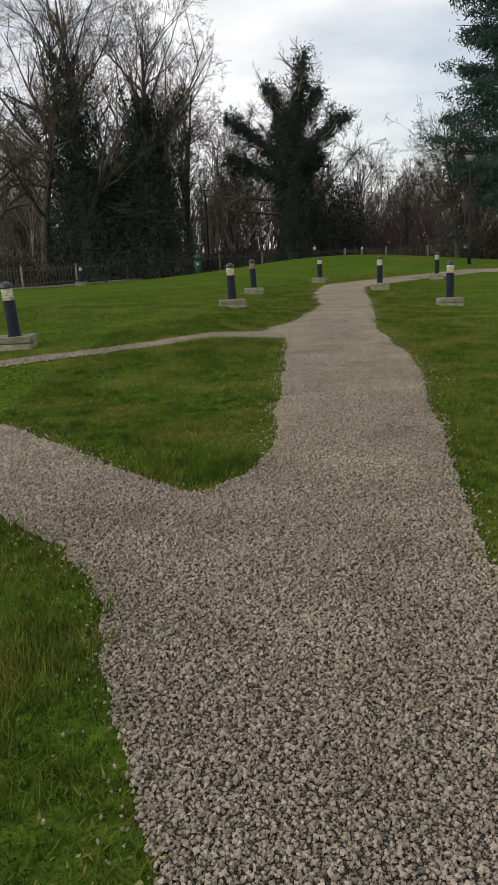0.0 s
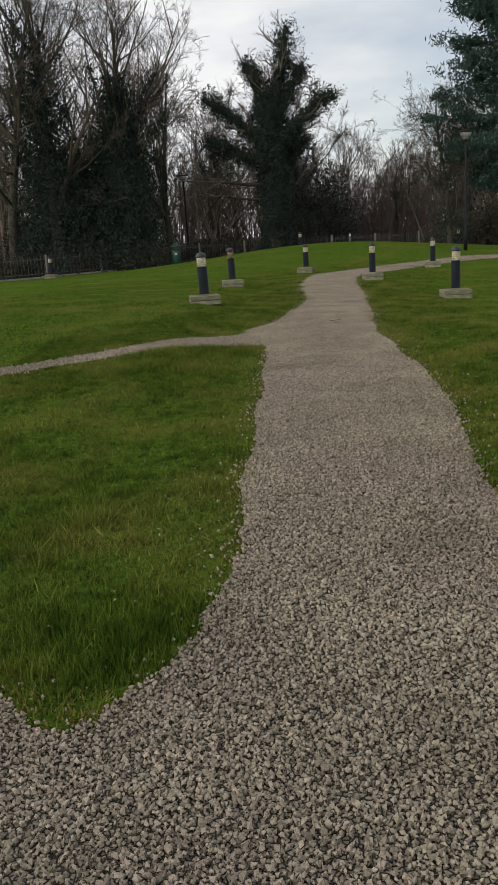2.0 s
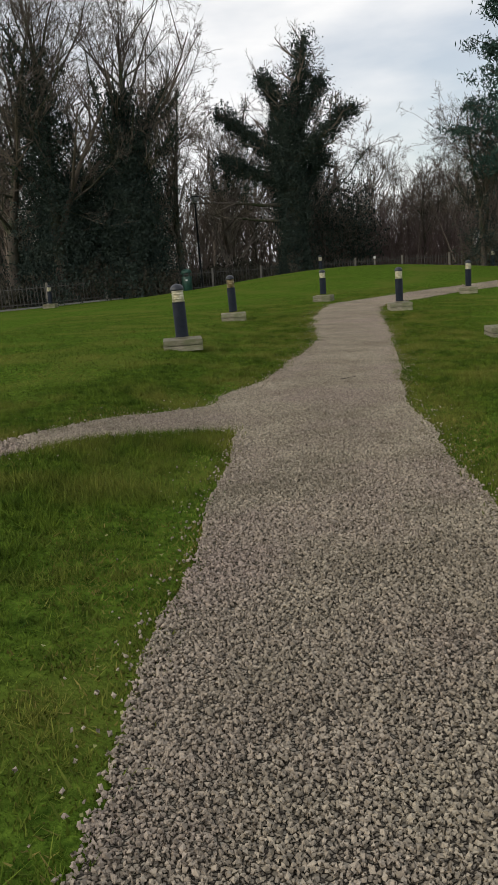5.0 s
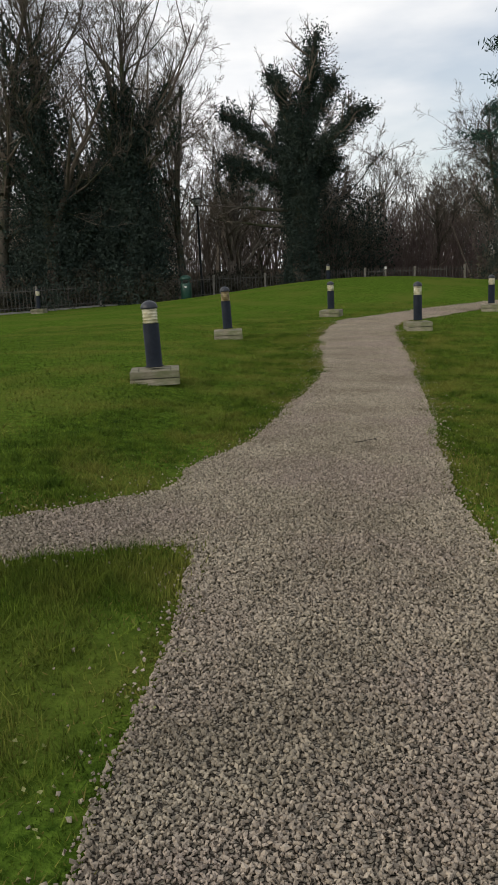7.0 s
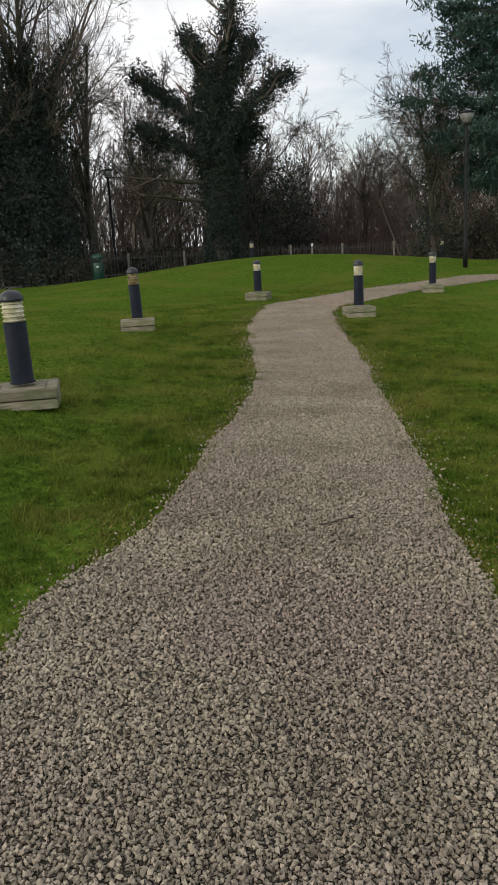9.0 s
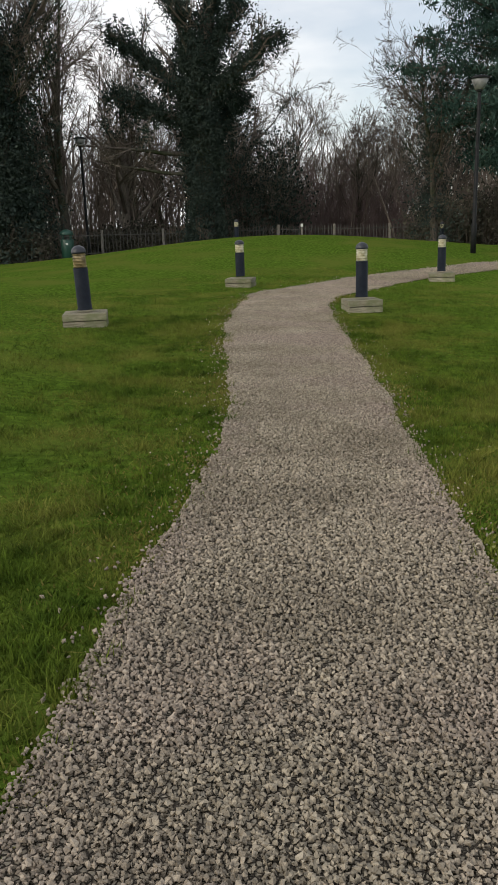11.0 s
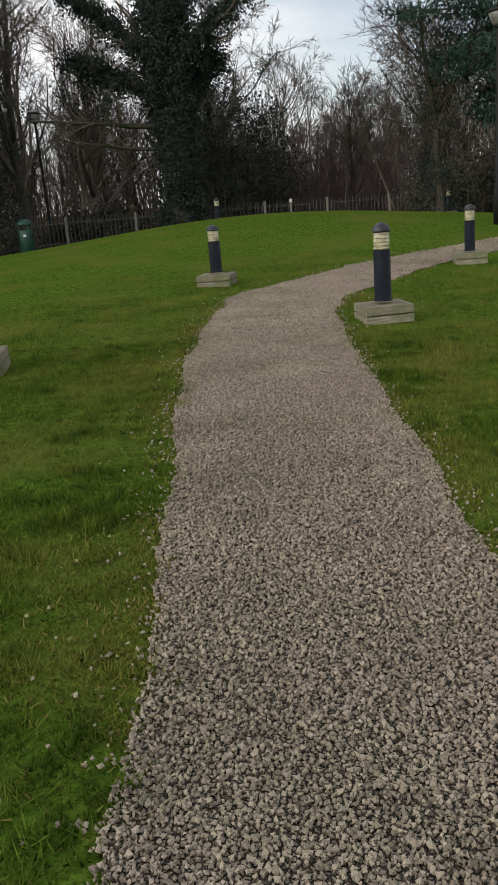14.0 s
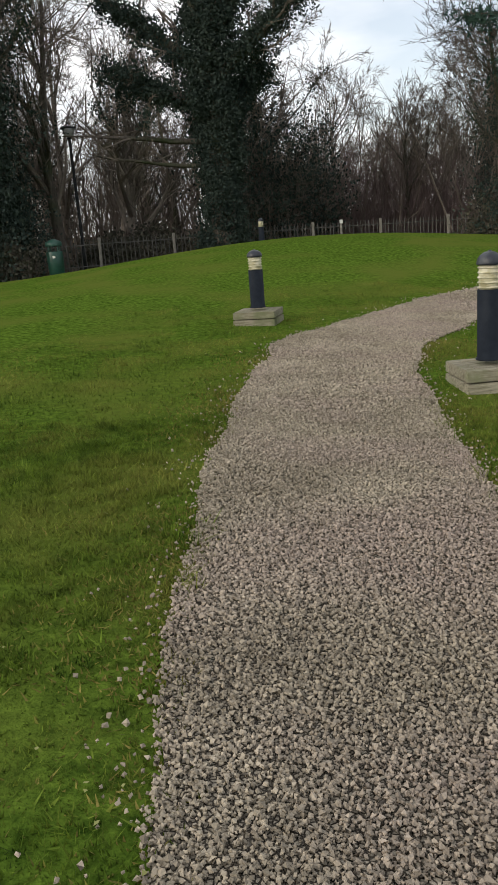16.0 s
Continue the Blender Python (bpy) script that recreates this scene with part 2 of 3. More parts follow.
def path_field(x, y):
    """Signed distance, roughly, to the edge of the gravel; negative on it."""
    x, y = np.asarray(x, float), np.asarray(y, float)
    main = np.maximum(np.interp(y, LEFT_Y, LEFT_X) - x, x - np.interp(y, RIGHT_Y, RIGHT_X))
    main = np.maximum(main, np.maximum(y - 31.0, -8.5 - y))
    d = soft_min(main, ribbon(x, y, BRANCH), 0.08)
    d = soft_min(d, ribbon(x, y, NARROW), 0.3)
    d = soft_min(d, ribbon(x, y, BEND), 0.3)
    return d + wobble(x, y)


# ---- ground sheet ----
def build_ground():
    xs = np.concatenate([[-1500, -600, -250, -120, -70, -45, -32], np.arange(-24, 28.01, 0.4), [34, 46, 70, 120, 250, 600, 1500]])
    ys = np.concatenate([[-1500, -600, -250, -100, -50, -25], np.arange(-12, 62.01, 0.4), [68, 78, 95, 130, 250, 600, 1500]])
    gx, gy = np.meshgrid(xs, ys)
    v = np.stack([gx.ravel(), gy.ravel(), height(gx, gy).ravel()], 1)
    w = len(xs)
    i = (np.arange(len(ys) - 1)[:, None] * w + np.arange(w - 1)[None, :]).ravel()
    ob = link_mesh("ground", v, np.stack([i, i + 1, i + w + 1, i + w], 1), TURF, smooth=True)
    tagged(ob, "mown green lawn with yellowish patches, rising to a low mound", "lawn", kind="structure")


build_ground()


def litter_shade():
    """Under the trees the turf gives way to brown leaf litter."""
    n, l = TURF.node_tree.nodes, TURF.node_tree.links
    b = n["Principled BSDF"]
    old = b.inputs["Base Color"].links[0].from_socket
    co, sep, ns = n.new("ShaderNodeTexCoord"), n.new("ShaderNodeSeparateXYZ"), n.new("ShaderNodeTexNoise")
    ad, rg, mx = n.new("ShaderNodeMath"), n.new("ShaderNodeMapRange"), n.new("ShaderNodeMix")
    l.new(co.outputs["Object"], sep.inputs["Vector"])
    ns.inputs["Scale"].default_value = 0.6
    ad.operation = "MULTIPLY_ADD"
    l.new(ns.outputs["Fac"], ad.inputs[0])
    ad.inputs[1].default_value = 3.0
    l.new(sep.outputs["Y"], ad.inputs[2])
    rg.inputs["From Min"].default_value, rg.inputs["From Max"].default_value = 54.6, 56.2
    l.new(ad.outputs["Value"], rg.inputs["Value"])
    mx.data_type = "RGBA"
    mx.inputs["B"].default_value = (0.055, 0.042, 0.028, 1)
    l.new(rg.outputs["Result"], mx.inputs["Factor"])
    l.new(old, mx.inputs["A"])
    l.new(mx.outputs["Result"], b.inputs["Base Color"])


litter_shade()


# ---- gravel: bed and loose chippings ----
def build_path():
    size = 0.07
    xs, ys = np.arange(-9.4, 26, size), np.arange(-8.6, 42, size)
    gx, gy = np.meshgrid(xs, ys)
    d = path_field(gx, gy)
    dy, dx = np.gradient(d, size)
    keep = (d[:-1, :-1] < 0) | (d[1:, :-1] < 0) | (d[:-1, 1:] < 0) | (d[1:, 1:] < 0)
    pull = np.clip(d, 0, 0.12) / np.maximum(np.hypot(dx, dy), 0.5) ** 2
    px, py = gx - pull * dx, gy - pull * dy
    w = len(xs)
    r, c = np.nonzero(keep)
    i = r * w + c
    f = np.stack([i, i + 1, i + w + 1, i + w], 1)
    used, flat = np.unique(f, return_inverse=True)
    px, py = px.ravel()[used], py.ravel()[used]
    ob = link_mesh("path", np.stack([px, py, height(px, py) + 0.008], 1), flat.reshape(-1, 4), BED, smooth=True)
    tagged(ob, "winding path of pale pinkish-grey gravel between lawns", "path", kind="structure")
    return ob


def pack_bed():
    """The packed lower layer: cells of stone size with dark joints."""
    n, l = BED.node_tree.nodes, BED.node_tree.links
    b = n["Principled BSDF"]
    co, vo, vd = n.new("ShaderNodeTexCoord"), n.new("ShaderNodeTexVoronoi"), n.new("ShaderNodeTexVoronoi")
    vd.feature = "DISTANCE_TO_EDGE"
    vo.inputs["Scale"].default_value = vd.inputs["Scale"].default_value = 62.0
    l.new(co.outputs["Object"], vo.inputs["Vector"])
    l.new(co.outputs["Object"], vd.inputs["Vector"])
    sp, mr, rp, bp = n.new("ShaderNodeSeparateColor"), n.new("ShaderNodeMapRange"), n.new("ShaderNodeValToRGB"), n.new("ShaderNodeBump")
    l.new(vo.outputs["Color"], sp.inputs["Color"])
    rp.color_ramp.elements[0].color, rp.color_ramp.elements[1].color = (0.19, 0.166, 0.130, 1), (0.36, 0.32, 0.255, 1)
    l.new(sp.outputs["Red"], rp.inputs["Fac"])
    mr.inputs["From Max"].default_value = 0.16
    l.new(vd.outputs["Distance"], mr.inputs["Value"])
    mx = n.new("ShaderNodeMix")
    mx.data_type = "RGBA"
    mx.inputs["A"].default_value = (0.090, 0.078, 0.066, 1)
    l.new(mr.outputs["Result"], mx.inputs["Factor"])
    l.new(rp.outputs["Color"], mx.inputs["B"])
    l.new(mx.outputs["Result"], b.inputs["Base Color"])
    l.new(mr.outputs["Result"], bp.inputs["Height"])
    bp.inputs["Strength"].default_value, bp.inputs["Distance"].default_value = 1.0, 0.012
    l.new(bp.outputs["Normal"], b.inputs["Normal"])


pack_bed()
build_path()
rng = np.random.default_rng(7)


def scatter(name, x, y, base, size, mat, label, category, flat=(0.7, 1.1), lift=0.3):
    """Angular chippings: a squashed, skewed eight-sided stone at every place, joined."""
    n = len(x)
    oct6 = np.array([(1, 0, 0.6), (-0.5, 0.87, 0.6), (-0.5, -0.87, 0.6), (0.5, 0.87, -0.6), (-1, 0, -0.6), (0.5, -0.87, -0.6)], float)
    tri = np.array([(0, 1, 2), (0, 3, 1), (1, 3, 4), (1, 4, 2), (2, 4, 5), (2, 5, 0), (0, 5, 3)])
    v = oct6[None] * rng.uniform(0.8, 1.15, (n, 6, 1)) + rng.normal(0, 0.13, (n, 6, 3))
    v *= (size[:, None] * np.stack([rng.uniform(0.8, 1.3, n), rng.uniform(0.6, 1.0, n), rng.uniform(*flat, n)], 1))[:, None, :]
    q = rng.normal(0, 1, (n, 4)) * np.array([1.0, 0.6, 0.6, 1.0])
    q /= np.linalg.norm(q, axis=1, keepdims=True)
    w, a, b, c = q.T
    rot = np.stack([1 - 2 * (b * b + c * c), 2 * (a * b - c * w), 2 * (a * c + b * w), 2 * (a * b + c * w), 1 - 2 * (a * a + c * c), 2 * (b * c - a * w), 2 * (a * c - b * w), 2 * (b * c + a * w), 1 - 2 * (a * a + b * b)], 1).reshape(n, 3, 3)
    v = np.einsum("nij,nkj->nki", rot, v)
    v += np.stack([x, y, base + size * lift], 1)[:, None, :]
    f = (np.arange(n)[:, None, None] * 6 + tri[None]).reshape(-1, 3)
    ob = link_mesh(name, v.reshape(-1, 3), f, mat)
    return tagged(ob, label, category, kind="stuff")


def stones_on(x0, x1, y0, y1, per_m2, size):
    n = int((x1 - x0) * (y1 - y0) * per_m2)
    x, y = rng.uniform(x0, x1, n), rng.uniform(y0, y1, n)
    d = path_field(x, y)
    keep = (d < 0.02) | ((d < 0.45) & (rng.random(n) < 0.16 * np.exp(-np.maximum(d, 0) / 0.055) + 0.0015))
    x, y, d = x[keep], y[keep], d[keep]
    return x, y, size * np.exp(np.clip(rng.normal(0, 0.24, len(x)), -0.6, 0.45))


groups = [stones_on(-2.6, 1.7, 0.6, 7, 7600, 0.0070), stones_on(-1.2, 2.6, 7, 15, 7600, 0.0070), stones_on(0.0, 3.5, 15, 22, 7600, 0.0070),
          stones_on(1.2, 4.4, 22, 27, 7600, 0.0070), stones_on(1.4, 5.5, 27, 35, 4200, 0.0090), stones_on(-6.0, -1.2, 4, 15, 2000, 0.011), stones_on(5.5, 13, 31, 39, 1300, 0.0125)]
sx, sy, ss = (np.concatenate(g) for g in zip(*groups))
scatter("gravel", sx, sy, height(sx, sy) + 0.008 + rng.uniform(0, 0.012, len(sx)), ss, STONE, "loose angular pale grey and pinkish gravel chippings", "gravel")


# ---- grass ----
def blades(name, x, y, tall, wide, mat, label, category, lean=0.5):
    """Thin leaning blades, each a narrow triangle."""
    n = len(x)
    z = height(x, y)
    a = rng.uniform(0, 2 * math.pi, n)
    b = rng.uniform(0, 2 * math.pi, n)
    tilt = np.abs(rng.normal(0, lean, n)) * tall
    side = np.stack([np.cos(a), np.sin(a), np.zeros(n)], 1) * wide[:, None] * 0.5
    foot = np.stack([x, y, z - 0.004], 1)
    tip = foot + np.stack([np.cos(b) * tilt, np.sin(b) * tilt, tall], 1)
    v = np.stack([foot - side, foot + side, tip], 1).reshape(-1, 3)
    f = np.arange(3 * n).reshape(-1, 3)
    ob = link_mesh(name, v, f, mat)
    return tagged(ob, label, category, kind="stuff")


def lawn_places(x0, x1, y0, y1, per_m2, clear=-0.01, most=None):
    n = int((x1 - x0) * (y1 - y0) * per_m2)
    x, y = rng.uniform(x0, x1, n), rng.uniform(y0, y1, n)
    d = path_field(x, y)
    keep = d > clear - 0.08 + 0.16 * rng.random(n)
    if most:
        keep &= d < most * (0.55 + 0.45 * rng.random(n))
    return x[keep], y[keep]


near = [lawn_places(-2.4, 2.6, 0.6, 6.5, 9500, most=1.6), lawn_places(-2.6, 4.4, 6.5, 18, 8000, most=2.2), lawn_places(-1.8, 5.8, 18, 27, 5200, most=2.4), lawn_places(-1.0, 4.6, 15, 27, 5000, most=1.1), lawn_places(-2.5, 7.5, 26, 36, 1500, most=3.5)]
gx, gy = (np.concatenate(g) for g in zip(*near))
thin = rng.random(len(gx)) > 0.7 * np.exp(-np.maximum(path_field(gx, gy), 0) / 0.22) * (np.sin(1.7 * gy + 0.9 * gx) > -0.6)
gx, gy = gx[thin], gy[thin]
patch = 0.6 + 0.6 * (0.5 + 0.5 * np.sin(1.9 * gx + 0.8 * np.sin(1.3 * gy)) * np.sin(1.5 * gy + 1.1)) + 0.5 * (np.sin(5.3 * gx + 2.0 * np.sin(3.1 * gy)) * np.sin(4.7 * gy + 1.3 * gx) > 0.55)
knot = 0.62 + 0.75 * (np.sin(11.3 * gx + 2.2 * np.sin(6.1 * gy)) * np.sin(9.7 * gy + 1.9 * np.sin(7.3 * gx)) > 0.12)
blades("grass", gx, gy, 0.026 * knot * patch ** 1.2 * np.exp(rng.normal(0, 0.3, len(gx))), rng.uniform(0.0045, 0.0085, len(gx)), BLADE, "short green and yellowish mown grass beside the path", "grass", lean=0.85)
far = [lawn_places(-6, 8, 4, 20, 900), lawn_places(-6, 9, 20, 31, 420)]
gx, gy = (np.concatenate(g) for g in zip(*far))
blades("grass", gx, gy, 0.022 * np.exp(rng.normal(0, 0.3, len(gx))), rng.uniform(0.010, 0.018, len(gx)), BLADE, "mown lawn grass further off", "grass", lean=1.2)


x, y = lawn_places(-2.4, 5.4, 0.8, 30, 4200, clear=-0.05, most=0.9)
keep = rng.random(len(x)) < np.exp(-np.maximum(path_field(x, y), 0) / 0.28) * (0.25 + 0.75 * (np.sin(2.1 * y + 0.7 * x) > -0.3))
x, y = x[keep], y[keep]
blades("moss", x, y, rng.uniform(0.012, 0.030, len(x)), rng.uniform(0.008, 0.016, len(x)), MOSS, "yellowish moss and worn grass along the gravel edge", "moss", lean=1.2)


def tufts():
    """Darker, longer grass where mowing misses it, at the island's tips."""
    x, y = [], []
    for cx, cy, s, n in ((-0.3, 5.1, 0.32, 5200), (0.0, 12.6, 0.34, 5200), (-0.7, 12.2, 0.4, 4200), (-0.35, 11.0, 0.35, 2600), (-0.9, 2.4, 0.3, 3000), (-1.6, 3.4, 0.35, 2500)):
        x.append(rng.normal(cx, s, n))
        y.append(rng.normal(cy, s * 0.7, n))
    x, y = np.concatenate(x), np.concatenate(y)
    keep = path_field(x, y) > 0.02
    x, y = x[keep], y[keep]
    blades("grass_tuft", x, y, rng.uniform(0.04, 0.09, len(x)), rng.uniform(0.004, 0.008, len(x)), BLADE, "longer dark green grass at the path fork", "grass", lean=0.6)


tufts()


def clover():
    """Pale small leaves and blown chippings in the turf along the edge of the gravel."""
    x, y = lawn_places(-1.5, 5.2, 1, 30, 160, most=0.8)
    d = path_field(x, y)
    keep = rng.random(len(x)) < 0.28 * np.exp(-d / 0.4) * (0.35 + 0.65 * (np.sin(y * 1.7) * np.sin(x * 2.3 + y) > 0.1))
    x, y = x[keep], y[keep]
    n = len(x)
    a = rng.uniform(0, 2 * math.pi, n)
    r = rng.uniform(0.006, 0.012, n)
    c = np.stack([x, y, height(x, y) + rng.uniform(0.018, 0.04, n)], 1)
    ring = [c + np.stack([np.cos(a + k * math.pi / 2) * r, np.sin(a + k * math.pi / 2) * r * 0.8, rng.normal(0, 0.004, n)], 1) for k in range(4)]
    v = np.stack(ring, 1).reshape(-1, 3)
    ob = link_mesh("clover", v, np.arange(4 * n).reshape(-1, 4), WEED)
    tagged(ob, "small pale clover leaves in the turf beside the gravel", "clover", kind="stuff")


clover()


# ---- bollard lights on timber plinths ----
def make_plinth():
    top = new("timber_plinth")
    w, h = 0.60, 0.115
    for layer in range(2):
        z = h / 2 + layer * (h + 0.014)
        for sgn in (-1, 1):
            shift = 0.0 if layer else 0.004
            part("plank", box(w, 0.10, h, (0, sgn * (w / 2 - 0.05 + shift), z), 0.007), TIMBER, top)
            part("plank", box(0.10, w - 0.206, h, (sgn * (w / 2 - 0.05 + shift), 0, z), 0.007), TIMBER, top)
    for k in range(3):
        part("board", box(w - 0.21, 0.112, 0.03, (0, (k - 1) * 0.117, 2 * h - 0.004), 0.005), TIMBER, top)
    return tagged(top, "weathered grey-green timber plinth of stacked sleepers on the lawn", "plinth", "plinths under the bollard lights")


def make_bollard(diffuser):
    top = new("bollard_light")
    part("post", lathe([(0.112, 0.0), (0.112, 0.012), (0.099, 0.016), (0.099, 0.605), (0.094, 0.61)]), NAVY, top, "dark navy painted metal post", True)
    part("diffuser", lathe([(0.080, 0.611), (0.086, 0.616), (0.086, 0.810), (0.080, 0.815)]), diffuser, top, "cream ribbed plastic light diffuser", True)
    for k in range(5):
        z = 0.626 + k * 0.042
        part("louvre", lathe([(0.088, z - 0.006), (0.0975, z - 0.002), (0.0985, z + 0.004), (0.088, z + 0.011)]), diffuser, top)
    dome = [(0.094, 0.816), (0.104, 0.818), (0.106, 0.832)] + [(0.104 * math.cos(a), 0.838 + 0.090 * math.sin(a)) for a in np.linspace(0.1, 1.45, 9)]
    part("cap", lathe(dome), CAPPAINT, top, "domed dark navy metal cap", True)
    part("finial", lathe([(0.016, 0.923), (0.016, 0.932), (0.010, 0.936)], 12), CAPPAINT, top, smooth=True)
    return tagged(top, "dark navy bollard light with a cream louvred band", "bollard light", "bollard lights along the path")


first_plinth, first_bollard = make_plinth(), make_bollard(DIFFUSER)
amber_bollard = make_bollard(AMBER)
tagged(amber_bollard, "dark navy bollard light with a stained amber-brown band")
# x, y, turn of the plinth, lean, height of the bollard, width and height of the plinth against the first pattern
BOLLARDS = ((-3.90, 12.4, 6, 3.0, 0.93, 1.0, 0.84), (-0.63, 18.55, 8, 1.0, 0.94, 1.0, 0.84), (-0.22, 25.85, 4, 1.5, 0.95, 1.0, 0.95), (2.36, 32.2, -16, 0.0, 0.90, 0.97, 0.95),
            (4.12, 27.7, 3, 0.0, 1.03, 0.95, 1.0), (4.90, 20.5, 0, -0.5, 1.06, 1.0, 0.95), (7.38, 33.85, -12, 0.0, 1.0, 1.0, 1.0), (3.3, 50.2, 0, 0, 1.0, 1.0, 1.0), (13.0, 52.0, 5, 0, 1.0, 1.0, 1.0), (-10.2, 45.0, 0, -2.0, 1.0, 1.0, 1.0))
for n, (bx, by, turn, lean, tall, wide, deep) in enumerate(BOLLARDS):
    bz = ground(bx, by) - 0.01
    plinth_at = pose(bx, by, bz, 0, 0, turn) @ Matrix.Diagonal((wide, wide, deep, 1))
    bollard_at = pose(bx, by, bz + 0.241 * deep, 0, -lean, turn) @ Matrix.Diagonal((1, 1, tall, 1))
    if n == 0:
        first_plinth.matrix_basis, first_bollard.matrix_basis = plinth_at, bollard_at
        continue
    copy_thing(first_plinth, plinth_at)
    if n == 2:
        amber_bollard.matrix_basis = bollard_at
    else:
        copy_thing(first_bollard, bollard_at)


# ---- lamp posts ----
def lamp_post(x, y, tall, label):
    top = new("lamp_post")
    top.location = (x, y, ground(x, y) - 0.02)
    part("pole", lathe([(0.085, 0), (0.085, 0.9), (0.062, 0.95), (0.05, tall - 0.42), (0.045, tall - 0.4)], 20), BLACKSTEEL, top, smooth=True)
    part("collar", lathe([(0.05, tall - 0.41), (0.09, tall - 0.39), (0.10, tall - 0.36), (0.08, tall - 0.345)], 20), BLACKSTEEL, top, smooth=True)
    part("lantern", lathe([(0.10, tall - 0.344), (0.13, tall - 0.33), (0.25, tall - 0.06), (0.24, tall - 0.05)], 24), GLASSY, top, "pale tapered lantern bowl", True)
    part("hood", lathe([(0.29, tall - 0.05), (0.30, tall - 0.03), (0.20, tall + 0.03), (0.06, tall + 0.06)], 24), BLACKSTEEL, top, smooth=True)
    return tagged(top, label, "lamp post", "lamp posts")


lamp_post(-3.4, 52.3, 5.25, "tall black lamp post with tapered lantern by the fence")
lamp_post(10.1, 39.4, 5.1, "tall black lamp post with tapered lantern beside the conifer")


# ---- fence round the lawn ----
FENCE_X = (-22, -14, -9.5, -5, 0, 6.6, 10, 16, 24)
FENCE_Y = (42, 45.6, 48.3, 51.0, 53.2, 53.8, 54.0, 53.0, 49.0)


def fence_at(s):
    x = -22 + s
    y = float(np.interp(x, FENCE_X, FENCE_Y))
    return x, y, ground(x, y)


def build_fence():
    top = new("fence")
    post_bm = box(0.11, 0.11, 1.28, (0, 0, 0.64), 0.012)
    post = part("post", post_bm, POSTWOOD, top)
    picket_bm = lathe([(0.017, 0.08), (0.017, 1.12), (0.004, 1.2)], 5)
    picket = part("picket", picket_bm, RAILING, top)
    runs, first = [], True
    s = 0.0
    while s < 45:
        x, y, z = fence_at(s)
        o = post if first else new("post", post.data)
        o.parent = top
        o.location, o.rotation_euler = (x, y, z - 0.05), (0, radians(1.5 * math.sin(s * 3)), 0)
        runs.append((x, y, z))
        first = False
        s += 2.75
    first, s = True, 0.2
    while s < 44:
        x, y, z = fence_at(s)
        o = picket if first else new("picket", picket.data)
        o.parent = top
        o.location, o.rotation_euler = (x, y, z), (radians(1.2 * math.sin(s * 9)), radians(1.2 * math.sin(s * 17)), 0)
        first = False
        s += 0.16
    for (ax, ay, az), (bx, by, bz) in zip(runs, runs[1:]):
        for up in (0.22, 1.0):
            bm = bmesh.new()
            d = Vector((bx - ax, by - ay, bz - az))
            m = Matrix.Translation(((ax + bx) / 2, (ay + by) / 2, (az + bz) / 2 + up)) @ d.to_track_quat("X", "Z").to_matrix().to_4x4() @ Matrix.Diagonal((d.length, 0.012, 0.04, 1))
            bmesh.ops.create_cube(bm, size=1, matrix=m)
            part("rail", bm, RAILING, top)
    return tagged(top, "low dark metal picket fence with pale wooden posts", "fence")


build_fence()


def marker_post(x, y):
    top = new("marker_post")
    top.location = (x, y, ground(x, y) - 0.02)
    part("stake", box(0.09, 0.09, 1.25, (0, 0, 0.625), 0.01), POSTWOOD, top)
    part("plate", box(0.12, 0.02, 0.14, (0, -0.06, 1.17), 0.004), WHITEPAINT, top, "small white plate")
    return tagged(top, "short wooden marker post with a small white plate", "marker post")


marker_post(6.6, 53.4)


def build_kerb():
    """Edging along the west side of the lawn."""
    xs = np.arange(-22, -4.9, 0.9)
    top = new("lawn_edging")
    for a, b in zip(xs, xs[1:]):
        ya, yb = float(np.interp(a, FENCE_X, FENCE_Y)) - 0.5, float(np.interp(b, FENCE_X, FENCE_Y)) - 0.5
        d = math.hypot(b - a, yb - ya)
        mx, my = (a + b) / 2, (ya + yb) / 2
        part("kerb_stone", box(d - 0.012, 0.16, 0.14, (mx, my, ground(mx, my) + 0.01), 0.012, math.degrees(math.atan2(yb - ya, b - a))), KERB, top)
    tagged(top, "pale concrete kerb edging below the fence", "kerb", kind="structure")


build_kerb()


def litter_bin(x, y):
    top = new("litter_bin")
    top.location = (x, y, ground(x, y) - 0.01)
    part("body", lathe([(0.24, 0), (0.27, 0.04), (0.28, 0.78), (0.27, 0.8)], 24), GREENBIN, top, smooth=True)
    part("hood", lathe([(0.29, 0.98), (0.30, 1.0), (0.27, 1.12), (0.12, 1.2), (0.05, 1.21)], 24), GREENBIN, top, smooth=True)
    for k in range(4):
        a = math.radians(45 + 90 * k)
        part("support", box(0.05, 0.05, 0.2, (0.23 * math.cos(a), 0.23 * math.sin(a), 0.89), 0.006), GREENBIN, top)
    part("plate", box(0.10, 0.01, 0.08, (0.02, -0.288, 0.62), 0.002), WHITEPAINT, top, "pale sticker")
    return tagged(top, "dark green hooded litter bin standing by the fence", "litter bin")


litter_bin(-3.95, 49.6)


